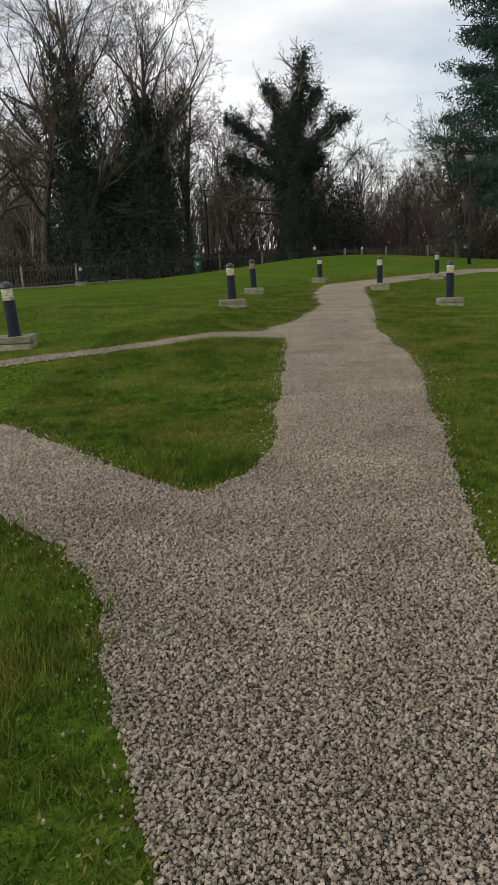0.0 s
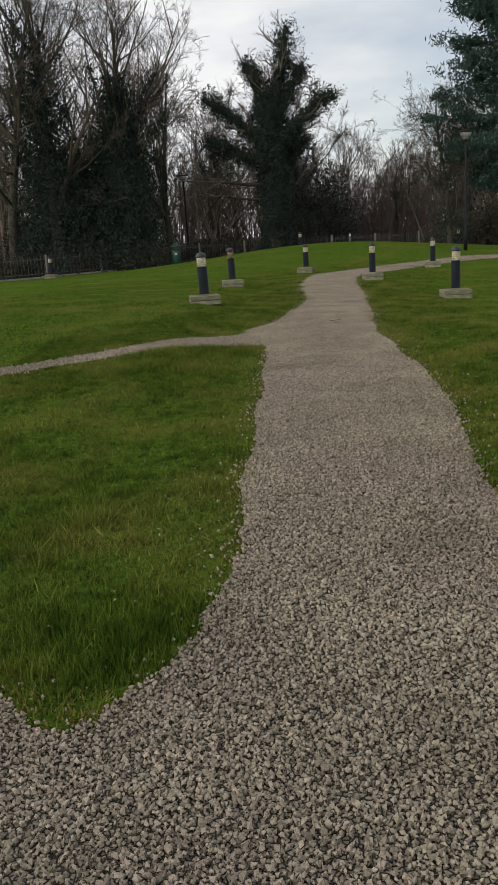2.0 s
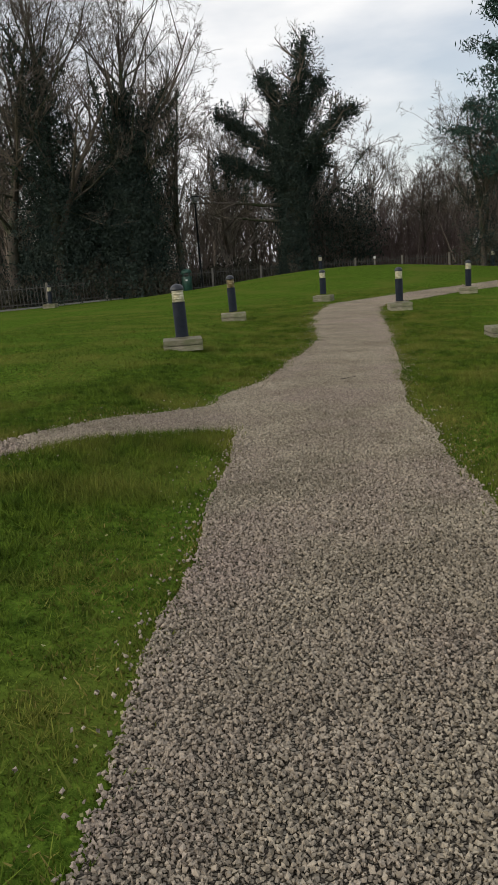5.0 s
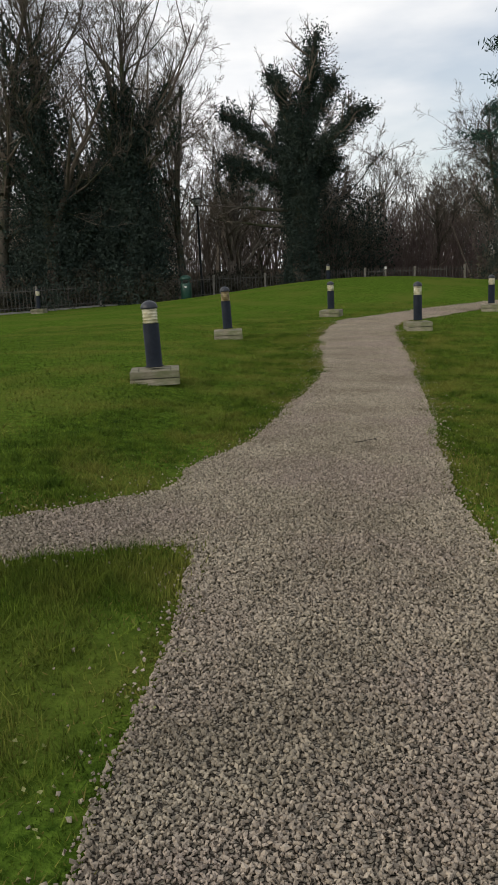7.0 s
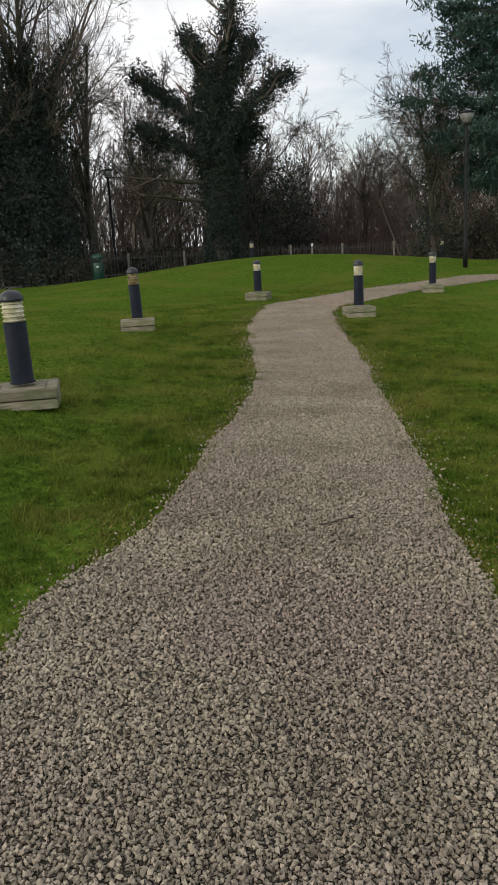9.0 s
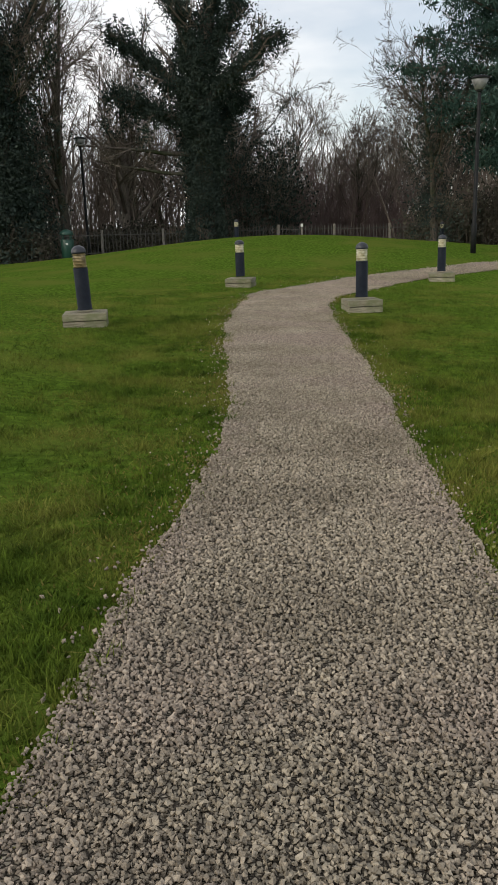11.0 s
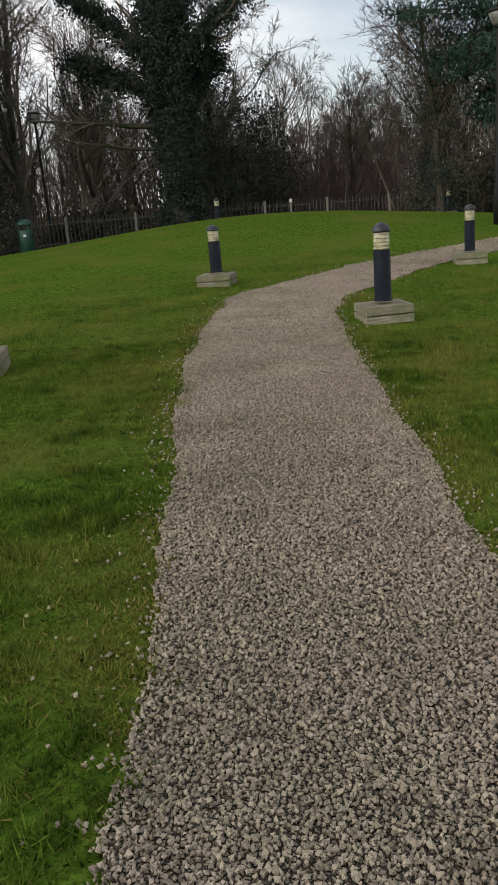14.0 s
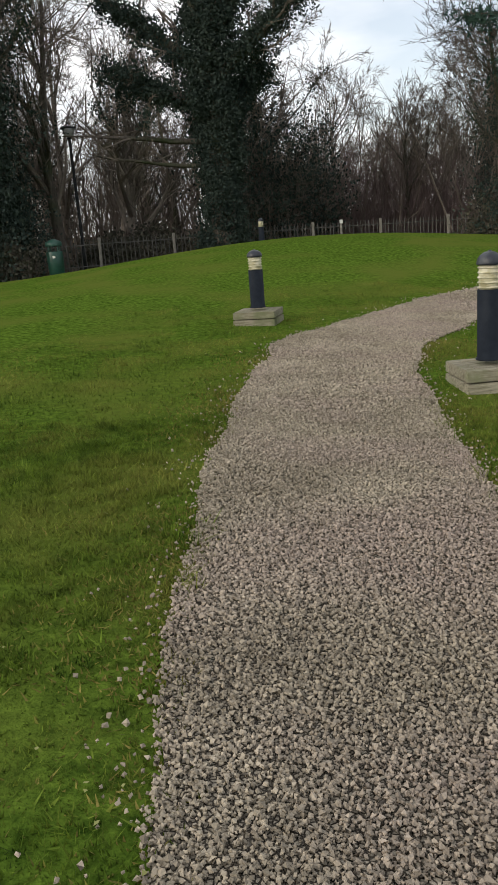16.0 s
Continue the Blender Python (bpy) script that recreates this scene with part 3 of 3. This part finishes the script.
# ---- trees ----
class Grower:
    """Grows tapering limbs and turns them into tubes."""

    def __init__(self, seed, least=0.009):
        self.least = least
        self.r = np.random.default_rng(seed)
        self.limbs = []

    def limb(self, start, way, length, radius, level, bend=0.25, rise=0.1, points=None, end=0.25):
        k = points or max(3, min(9, int(length / 0.45) + 2))
        p, w = np.array(start, float), np.array(way, float)
        w /= np.linalg.norm(w)
        pts, rad = [p.copy()], [radius]
        for i in range(1, k):
            w = w + self.r.normal(0, bend / math.sqrt(k), 3) + np.array((0, 0, rise / k))
            w /= np.linalg.norm(w)
            p = p + w * length / (k - 1)
            pts.append(p.copy())
            rad.append(radius * (1 - (1 - end) * i / (k - 1)))
        self.limbs.append((np.array(pts), np.array(rad), level))
        return self.limbs[-1]

    def fork(self, parent, count, low, spread, share, rad_share, level, **kw):
        pts, rad, _ = parent
        length = np.linalg.norm(np.diff(pts, axis=0), axis=1).sum()
        made = []
        for _i in range(count):
            t = self.r.uniform(low, 1.0) * (len(pts) - 1)
            i = min(int(t), len(pts) - 2)
            p = pts[i] + (pts[i + 1] - pts[i]) * (t - i)
            ahead = pts[i + 1] - pts[i]
            ahead /= np.linalg.norm(ahead)
            side = np.cross(ahead, self.r.normal(0, 1, 3))
            side /= np.linalg.norm(side) + 1e-9
            a = self.r.uniform(0.6, 1.2) * spread
            made.append(self.limb(p, ahead * math.cos(a) + side * math.sin(a), length * share * self.r.uniform(0.6, 1.2) * (1.15 - 0.5 * t / (len(pts) - 1)), max(self.least, rad[i] * rad_share), level, **kw))
        return made

    def tubes(self, levels):
        vs, fs, base = [], [], 0
        for pts, rad, level in self.limbs:
            if level not in levels:
                continue
            n = 10 if rad[0] > 0.15 else 6 if rad[0] > 0.05 else 3
            d = np.gradient(pts, axis=0)
            d /= np.linalg.norm(d, axis=1, keepdims=True) + 1e-9
            ref = np.array((1.0, 0, 0)) if abs(d[0, 0]) < 0.7 else np.array((0, 1.0, 0))
            u = np.cross(d, ref)
            u /= np.linalg.norm(u, axis=1, keepdims=True) + 1e-9
            v = np.cross(d, u)
            a = np.arange(n) * 2 * math.pi / n
            ring = pts[:, None] + rad[:, None, None] * (np.cos(a)[None, :, None] * u[:, None] + np.sin(a)[None, :, None] * v[:, None])
            vs.append(ring.reshape(-1, 3))
            k = len(pts)
            i = (np.arange(k - 1)[:, None] * n + np.arange(n)[None]).ravel()
            j = (np.arange(k - 1)[:, None] * n + (np.arange(n)[None] + 1) % n).ravel()
            fs.append(base + np.stack([i, j, j + n, i + n], 1))
            base += k * n
        return np.concatenate(vs), np.concatenate(fs)

    def along(self, levels, count, low=0.0):
        """Random places on limbs of the given levels, with the limb's radius there."""
        some = [l for l in self.limbs if l[2] in levels]
        size = np.array([np.linalg.norm(np.diff(l[0], axis=0), axis=1).sum() for l in some])
        pick = self.r.choice(len(some), count, p=size / size.sum())
        t = self.r.uniform(low, 1, count)
        out, rad = np.zeros((count, 3)), np.zeros(count)
        for i in np.unique(pick):
            m = pick == i
            pts, rr, _ = some[i]
            u = t[m] * (len(pts) - 1)
            for c in range(3):
                out[m, c] = np.interp(u, np.arange(len(pts)), pts[:, c])
            rad[m] = np.interp(u, np.arange(len(pts)), rr)
        return out, rad


def leaves(r, centre, size, droop=0.0, long=1.0):
    """Small bent leaves of two triangles at every centre, turned at random."""
    n = len(centre)
    a = r.normal(0, 1, (n, 3))
    a[:, 2] -= droop
    a /= np.linalg.norm(a, axis=1, keepdims=True)
    b = np.cross(a, r.normal(0, 1, (n, 3)))
    b /= np.linalg.norm(b, axis=1, keepdims=True)
    c = np.cross(a, b)
    s = size[:, None]
    v = np.stack([centre - a * s * long, centre + b * s * 0.6 + c * s * 0.15, centre + a * s * long, centre - b * s * 0.6 + c * s * 0.15], 1).reshape(-1, 3)
    k = np.arange(n)[:, None] * 4
    return v, np.concatenate([k + np.array([[0, 1, 2]]), k + np.array([[0, 2, 3]])])


def clump(r, spots, each, spread):
    c = np.repeat(spots, each, 0)
    return c + r.normal(0, 1, c.shape) * np.repeat(spread, each)[:, None]


def place(top, x, y, turn=0.0, size=1.0):
    top.location, top.rotation_euler, top.scale = (x, y, ground(x, y) - 0.12), (0, 0, turn), (size, size, size)
    return top


def bare_tree(seed, tall, girth, label, limbs=11, low=0.3, bark=BARK, twig=TWIG, fine=5, spread=0.75, lean=(0, 0), ivy=0, ivy_top=0.6, stout=0.55, least=0.009):
    g = Grower(seed, least)
    trunk = g.limb((0, 0, 0), (lean[0], lean[1], 1), tall * 0.84, girth, 0, bend=0.16, points=10, end=0.12)
    a = g.fork(trunk, limbs, low, spread, 0.52, stout, 1, bend=0.35, rise=0.4)
    b = [x for l in a for x in g.fork(l, 7, 0.15, 0.75, 0.5, 0.5, 2, bend=0.4, rise=0.3)]
    c = [x for l in b + [trunk] for x in g.fork(l, 7, 0.2, 0.7, 0.52, 0.5, 3, bend=0.4, rise=0.15, points=3)]
    for l in c:
        g.fork(l, fine, 0.2, 0.6, 0.6, 0.6, 4, bend=0.4, rise=0.15, points=2)
    top = new("tree")
    v, f = g.tubes({0})
    link_mesh("trunk", v, f, bark, top, smooth=True)
    v, f = g.tubes({1, 2})
    link_mesh("limbwork", v, f, bark, top, smooth=True)
    v, f = g.tubes({3, 4})
    link_mesh("crown", v, f, twig, top, "fine leafless winter twigs")
    if ivy:
        p, rad = g.along({0}, ivy // 12)
        keep = p[:, 2] < tall * ivy_top * g.r.uniform(0.6, 1, len(p))
        q, rq = g.along({1}, ivy // 20)
        keep_q = g.r.random(len(q)) < 0.6 * (q[:, 2] < tall * ivy_top)
        spots = np.concatenate([p[keep] + g.r.normal(0, 1, (keep.sum(), 3)) * np.array((1, 1, 0.4)) * (rad[keep, None] + 0.30 + 0.45 * (1 - p[keep, 2:3] / tall)), q[keep_q]])
        c = clump(g.r, spots, 14, g.r.uniform(0.10, 0.32, len(spots)))
        v, f = leaves(g.r, c, g.r.uniform(0.045, 0.085, len(c)), 0.4)
        link_mesh("ivy", v, f, IVY, top, "dark evergreen ivy leaves")
    return tagged(top, label, "tree")


def ivy_oak(x, y):
    """The tall ivy-clad tree by the fence, its upper arms bare or clothed with ivy."""
    g = Grower(31)
    trunk = g.limb((0, 0, 0), (0.02, 0, 1), 9.2, 0.55, 0, bend=0.05, points=10, end=0.5)
    main = [g.limb((0.1, 0, 8.0), (0.26, 0.05, 1), 5.2, 0.30, 1, bend=0.08, rise=0.1, points=7, end=0.35),
            g.limb((0.4, 0, 8.2), (0.62, 0.1, 1), 3.3, 0.20, 1, bend=0.12, rise=0.1, points=6, end=0.35),
            g.limb((0.2, 0, 6.6), (0.95, -0.2, 0.68), 4.4, 0.22, 1, bend=0.10, rise=0.25, points=7, end=0.4),
            g.limb((-0.1, 0, 6.7), (-0.95, 0.1, 0.72), 4.7, 0.26, 1, bend=0.10, rise=0.1, points=7, end=0.35),
            g.limb((-0.1, 0, 5.6), (-1.0, -0.2, 0.36), 4.0, 0.2, 1, bend=0.12, rise=0.1, points=7, end=0.3),
            g.limb((-0.1, 0, 8.6), (-0.28, 0.2, 1), 3.0, 0.16, 1, bend=0.15, rise=0.1, points=5, end=0.3),
            g.limb((0.2, 0, 5.2), (0.85, 0.6, 0.75), 3.2, 0.2, 1, bend=0.15, rise=0.1, points=6, end=0.35)]
    bare = [g.limb((-0.3, 0, 8.4), (-0.52, 0.1, 1.0), 4.8, 0.13, 2, bend=0.35, rise=0.1, points=9, end=0.2),
            g.limb((-0.1, 0, 4.4), (-1.0, -0.1, 0.12), 5.6, 0.12, 2, bend=0.2, rise=0.0, points=8, end=0.2),
            g.limb((-0.1, 0, 3.6), (-1.0, -0.3, 0.05), 4.6, 0.10, 2, bend=0.25, rise=0.2, points=8, end=0.2),
            g.limb((0.4, 0, 8.8), (0.5, 0.3, 1.0), 4.0, 0.10, 2, bend=0.3, rise=0.1, points=8, end=0.2)]
    b = [l for m in main for l in g.fork(m, 7, 0.2, 0.95, 0.42, 0.4, 3, bend=0.4, rise=0.3)] + [l for m in bare for l in g.fork(m, 9, 0.3, 0.8, 0.36, 0.5, 3, bend=0.4, rise=0.2)]
    for l in b:
        for s in g.fork(l, 6, 0.2, 0.7, 0.5, 0.55, 4, bend=0.4, rise=0.2, points=4):
            g.fork(s, 4, 0.3, 0.6, 0.6, 0.6, 4, bend=0.4, points=2)
    top = new("tree")
    v, f = g.tubes({0})
    link_mesh("trunk", v, f, BARK, top, smooth=True)
    v, f = g.tubes({1, 2})
    link_mesh("limbwork", v, f, BARK, top, smooth=True)
    v, f = g.tubes({3, 4})
    link_mesh("crown", v, f, TWIG, top, "fine leafless winter twigs")
    p, rad = g.along({0}, 1900)
    a = g.r.uniform(0, 2 * math.pi, len(p))
    out = (0.22 + rad + 0.25 * np.sin(p[:, 2] * 1.9 + a * 2) + 0.5 * np.clip((p[:, 2] - 3.5) / 3.5, 0, 1)) * np.sqrt(g.r.random(len(p)))
    p = p + np.stack([np.cos(a) * out, np.sin(a) * out, g.r.normal(0, 0.2, len(p))], 1)
    q, rq = g.along({1}, 1700, 0.02)
    thick = 0.20 + 0.24 * np.abs(np.sin(q[:, 0] * 2.1 + q[:, 2] * 1.7))
    q = q + g.r.normal(0, 1, q.shape) * thick[:, None] * np.array((0.75, 0.75, 0.6))
    s, rs = g.along({3}, 620)
    s = s[(np.sin(s[:, 0] * 2.7 + 1.3 * s[:, 2]) * np.sin(s[:, 2] * 2.1 - s[:, 1]) > -0.15) & (s[:, 2] > 5.0) & (s[:, 2] < 11.5)]
    spots = np.concatenate([p, q, s])
    c = clump(g.r, spots, 24, g.r.uniform(0.08, 0.24, len(spots)))
    v, f = leaves(g.r, c, g.r.uniform(0.04, 0.075, len(c)), 0.4)
    link_mesh("ivy", v, f, IVY, top, "dense dark ivy over trunk and arms")
    place(top, x, y)
    return tagged(top, "tall tree thickly clad in dark ivy, bare twigs above", "tree")


ivy_oak(2.0, 52.6)


def conifer(x, y, tall, wide, seed, label, low=3.0):
    """Dense dark conifer with layered, drooping sprays."""
    g = Grower(seed)
    trunk = g.limb((0, 0, 0), (0, 0, 1), tall, 0.42, 0, bend=0.03, points=12, end=0.06)
    spots, reach = [], []
    for i in range(230):
        z = low + (tall - low) * (i / 230) ** 0.95
        k = 1 - (z - low) / (tall - low)
        length = wide * (0.10 + 0.98 * k ** 0.75) * g.r.uniform(0.74, 1.12) * min(1, 0.42 + (z - low) / 5.5)
        a = i * 2.399 + g.r.normal(0, 0.2)
        pts, rad, _ = g.limb((0, 0, z), (math.cos(a), math.sin(a), 0.05), length, 0.07, 1, bend=0.2, rise=0.15, points=6, end=0.2)
        for u in g.r.uniform(0.25, 1.0, 22):
            t = u * 5
            j = min(int(t), 4)
            p = pts[j] + (pts[j + 1] - pts[j]) * (t - j)
            side = np.array((-math.sin(a), math.cos(a), 0)) * g.r.normal(0, 0.26 * length * (1.1 - 0.6 * u))
            spots.append(p + side + np.array((0, 0, g.r.normal(-0.1, 0.16))))
            reach.append(0.28)
    top = new("conifer_tree")
    v, f = g.tubes({0})
    link_mesh("trunk", v, f, BARK, top, smooth=True)
    v, f = g.tubes({1})
    link_mesh("limbwork", v, f, BARK, top)
    spots = np.array(spots)
    c = np.repeat(spots, 28, 0) + g.r.normal(0, 1, (len(spots) * 28, 3)) * np.array((0.24, 0.24, 0.12))
    v, f = leaves(g.r, c, g.r.uniform(0.035, 0.06, len(c)), 0.8, 2.8)
    link_mesh("foliage", v, f, NEEDLE, top, "dark blue-green drooping evergreen sprays")
    place(top, x, y)
    return tagged(top, label, "conifer")


conifer(15.0, 46.5, 24.0, 5.3, 5, "tall dark green conifer with layered drooping foliage")

# west side: ivy-hung bare trees behind the fence
place(bare_tree(11, 19, 0.42, "tall bare tree hung with dark ivy to half height", limbs=16, low=0.3, ivy=40000, ivy_top=0.7, spread=0.75, stout=0.4), -10.6, 49.4)
place(bare_tree(12, 16.5, 0.40, "bare many-stemmed tree with thick ivy on its trunk", limbs=20, low=0.22, ivy=60000, ivy_top=0.66, spread=0.6, stout=0.42), -6.9, 50.2)
place(bare_tree(13, 18, 0.34, "bare tree with level branches beyond the fence", limbs=22, low=0.18, spread=1.1, stout=0.34), -13.6, 50.5)
place(bare_tree(14, 13, 0.25, "slender ivy-hung tree by the fence", limbs=12, low=0.2, ivy=26000, ivy_top=0.55), -8.7, 51.2)
place(bare_tree(15, 17, 0.36, "tall bare tree with spreading crown", limbs=16, low=0.25, stout=0.4), -16.8, 49.5)
place(bare_tree(18, 14, 0.26, "bare tree with a rounded twiggy crown behind the fence", limbs=16, low=0.25, stout=0.42, spread=0.8), -4.6, 54.5)
place(bare_tree(19, 16, 0.30, "bare tree half hidden among ivy-hung trees", limbs=16, low=0.25, stout=0.4, ivy=16000, ivy_top=0.5), -12.0, 54.0)
# behind the lamp post and east of the ivy tree
place(bare_tree(16, 10.5, 0.28, "pale bare tree with many slanting stems", limbs=18, low=0.08, bark=PALEBARK, twig=TWIG, spread=0.55), -2.0, 57.0)
place(bare_tree(17, 11.5, 0.22, "leaning bare tree with a little ivy beside the conifer", limbs=20, low=0.2, spread=0.95, lean=(-0.06, 0), stout=0.3, ivy=3500, ivy_top=0.7), 11.9, 49.6, 0.0, 0.8)

# the wood beyond: four kinds of bare tree, repeated
KINDS = [bare_tree(40 + k, 11.0 + k, 0.22, "bare grey-brown winter tree in the wood beyond the fence", limbs=12, low=0.22, bark=PALEBARK if k % 2 else BARK, fine=5, spread=0.7, least=0.013, ivy=9000 if k == 2 else 0, ivy_top=0.8) for k in range(4)]
for k in KINDS:
    k["group"] = "trees of the wood"
wood = np.random.default_rng(77)
slots = [(-26 + 3.1 * i + wood.normal(0, 0.8), 59 + 4.5 * (i % 3) + wood.normal(0, 1.0)) for i in range(21)] + [(-25 + 3.3 * i + wood.normal(0, 0.8), 69 + 3 * (i % 2) + wood.normal(0, 1.0)) for i in range(18)] + [(-30 + 4.2 * i + wood.normal(0, 1.2), 76 + 5 * (i % 2) + wood.normal(0, 1.5)) for i in range(17)]
for n, (tx, ty) in enumerate(slots):
    size = wood.uniform(0.72, 1.0) * (0.69 if 3.5 < tx < 16 else 1.0)
    src = KINDS[n % 4]
    if n < 4:
        place(src, tx, ty, wood.uniform(0, 6.28), size)
    else:
        made = copy_thing(src, pose(tx, ty, ground(tx, ty) - 0.12, 0, 0, math.degrees(wood.uniform(0, 6.28))))
        made.scale = (size, size, size)


def thicket(x, y, wide, deep, tall, seed, twig, leaf, label, stems=260, leaf_count=0):
    """A dense shrub of many thin upright forking stems."""
    g = Grower(seed)
    for _i in range(stems):
        a, q = g.r.uniform(0, 2 * math.pi), math.sqrt(g.r.random())
        sx_, sy_ = wide / 2 * q * math.cos(a), deep / 2 * q * math.sin(a)
        h = tall * g.r.uniform(0.55, 1.0) * math.sqrt(max(0.1, 1 - 0.75 * q * q))
        s = g.limb((sx_, sy_, 0), (0.25 * math.cos(a) * q, 0.25 * math.sin(a) * q, 1), h, 0.022, 0, bend=0.3, points=5, end=0.2)
        for l in g.fork(s, 5, 0.15, 0.6, 0.42, 0.6, 1, bend=0.4, rise=0.2, points=3):
            g.fork(l, 3, 0.2, 0.6, 0.55, 0.7, 1, bend=0.4, points=2)
    top = new("shrub")
    v, f = g.tubes({0})
    link_mesh("limbwork", v, f, twig, top)
    v, f = g.tubes({1})
    link_mesh("crown", v, f, twig, top, "fine leafless winter twigs")
    if leaf_count:
        p, _r = g.along({0, 1}, leaf_count // 6)
        c = clump(g.r, p, 6, np.full(len(p), 0.16))
        v, f = leaves(g.r, c, g.r.uniform(0.05, 0.1, len(c)))
        link_mesh("foliage", v, f, leaf, top)
    place(top, x, y)
    return tagged(top, label, "shrub")


thicket(9.3, 60.0, 8.5, 4.0, 5.2, 61, REDTWIG, IVY, "dense reddish-brown leafless thicket behind the fence", 420)
thicket(4.6, 58.0, 4.0, 3.0, 6.8, 62, TWIG, IVY, "tall dark ivy-covered shrub behind the fence", 170, 15000)
thicket(-1.5, 55.5, 5.0, 2.0, 1.9, 63, TWIG, LITTERLEAF, "low dark shrubs along the fence", 160, 12000)
thicket(-9.0, 49.9, 9.0, 1.6, 2.1, 64, TWIG, LITTERLEAF, "dark twiggy hedge behind the fence", 420, 22000)
thicket(-16.0, 47.6, 6.0, 2.0, 2.4, 65, TWIG, LITTERLEAF, "dark twiggy hedge under bare trees", 240, 12000)
thicket(-7.9, 52.4, 3.4, 2.0, 4.0, 66, TWIG, IVY, "dark evergreen shrub below the ivy-hung trees", 160, 42000)
thicket(-11.2, 51.5, 4.2, 2.0, 4.0, 69, TWIG, IVY, "dark evergreen undergrowth below tall trees", 160, 36000)
thicket(15.5, 53.5, 7.0, 2.5, 3.0, 67, TWIG, LITTERLEAF, "dull brown shrubs below the conifer", 260, 14000)
thicket(22.5, 53.0, 7.0, 3.0, 4.5, 68, TWIG, LITTERLEAF, "dull brown shrubs beyond the path", 260, 14000)


def understorey():
    """Saplings and brambles that fill the wood: nobody could count them."""
    g = Grower(90, 0.012)
    for _i in range(1900):
        x, y = g.r.uniform(-34, 36), g.r.uniform(57, 92)
        h = g.r.uniform(2.0, 7.5) + 0.06 * (y - 57)
        z = ground(x, y)
        s = g.limb((x, y, z - 0.05), (g.r.normal(0, 0.16), g.r.normal(0, 0.1), 1), h, 0.012 + 0.006 * h, 0, bend=0.25, points=4, end=0.25)
        for l in g.fork(s, 5, 0.25, 0.6, 0.4, 0.5, 1, bend=0.4, rise=0.3, points=3):
            g.fork(l, 3, 0.2, 0.6, 0.55, 0.7, 1, bend=0.4, points=2)
    v, f = g.tubes({0, 1})
    ob = link_mesh("undergrowth", v, f, TWIG)
    tagged(ob, "tangled brown saplings and undergrowth filling the winter wood", "undergrowth", kind="stuff")


understorey()


# ---- loose bits on the path and lawn ----
def fallen_twig(x, y, turn):
    g = Grower(5)
    a = g.limb((-0.1, 0, 0.006), (1, 0.1, 0.02), 0.2, 0.006, 0, bend=0.25, points=6, end=0.4)
    g.fork(a, 2, 0.4, 0.6, 0.3, 0.7, 0, points=3)
    v, f = g.tubes({0})
    ob = link_mesh("fallen_twig", v, f, BARK, smooth=True)
    ob.location, ob.rotation_euler = (x, y, ground(x, y) + 0.026), (0, 0, turn)
    tagged(ob, "thin dark twig lying on the gravel", "twig")


fallen_twig(1.66, 15.45, 0.3)
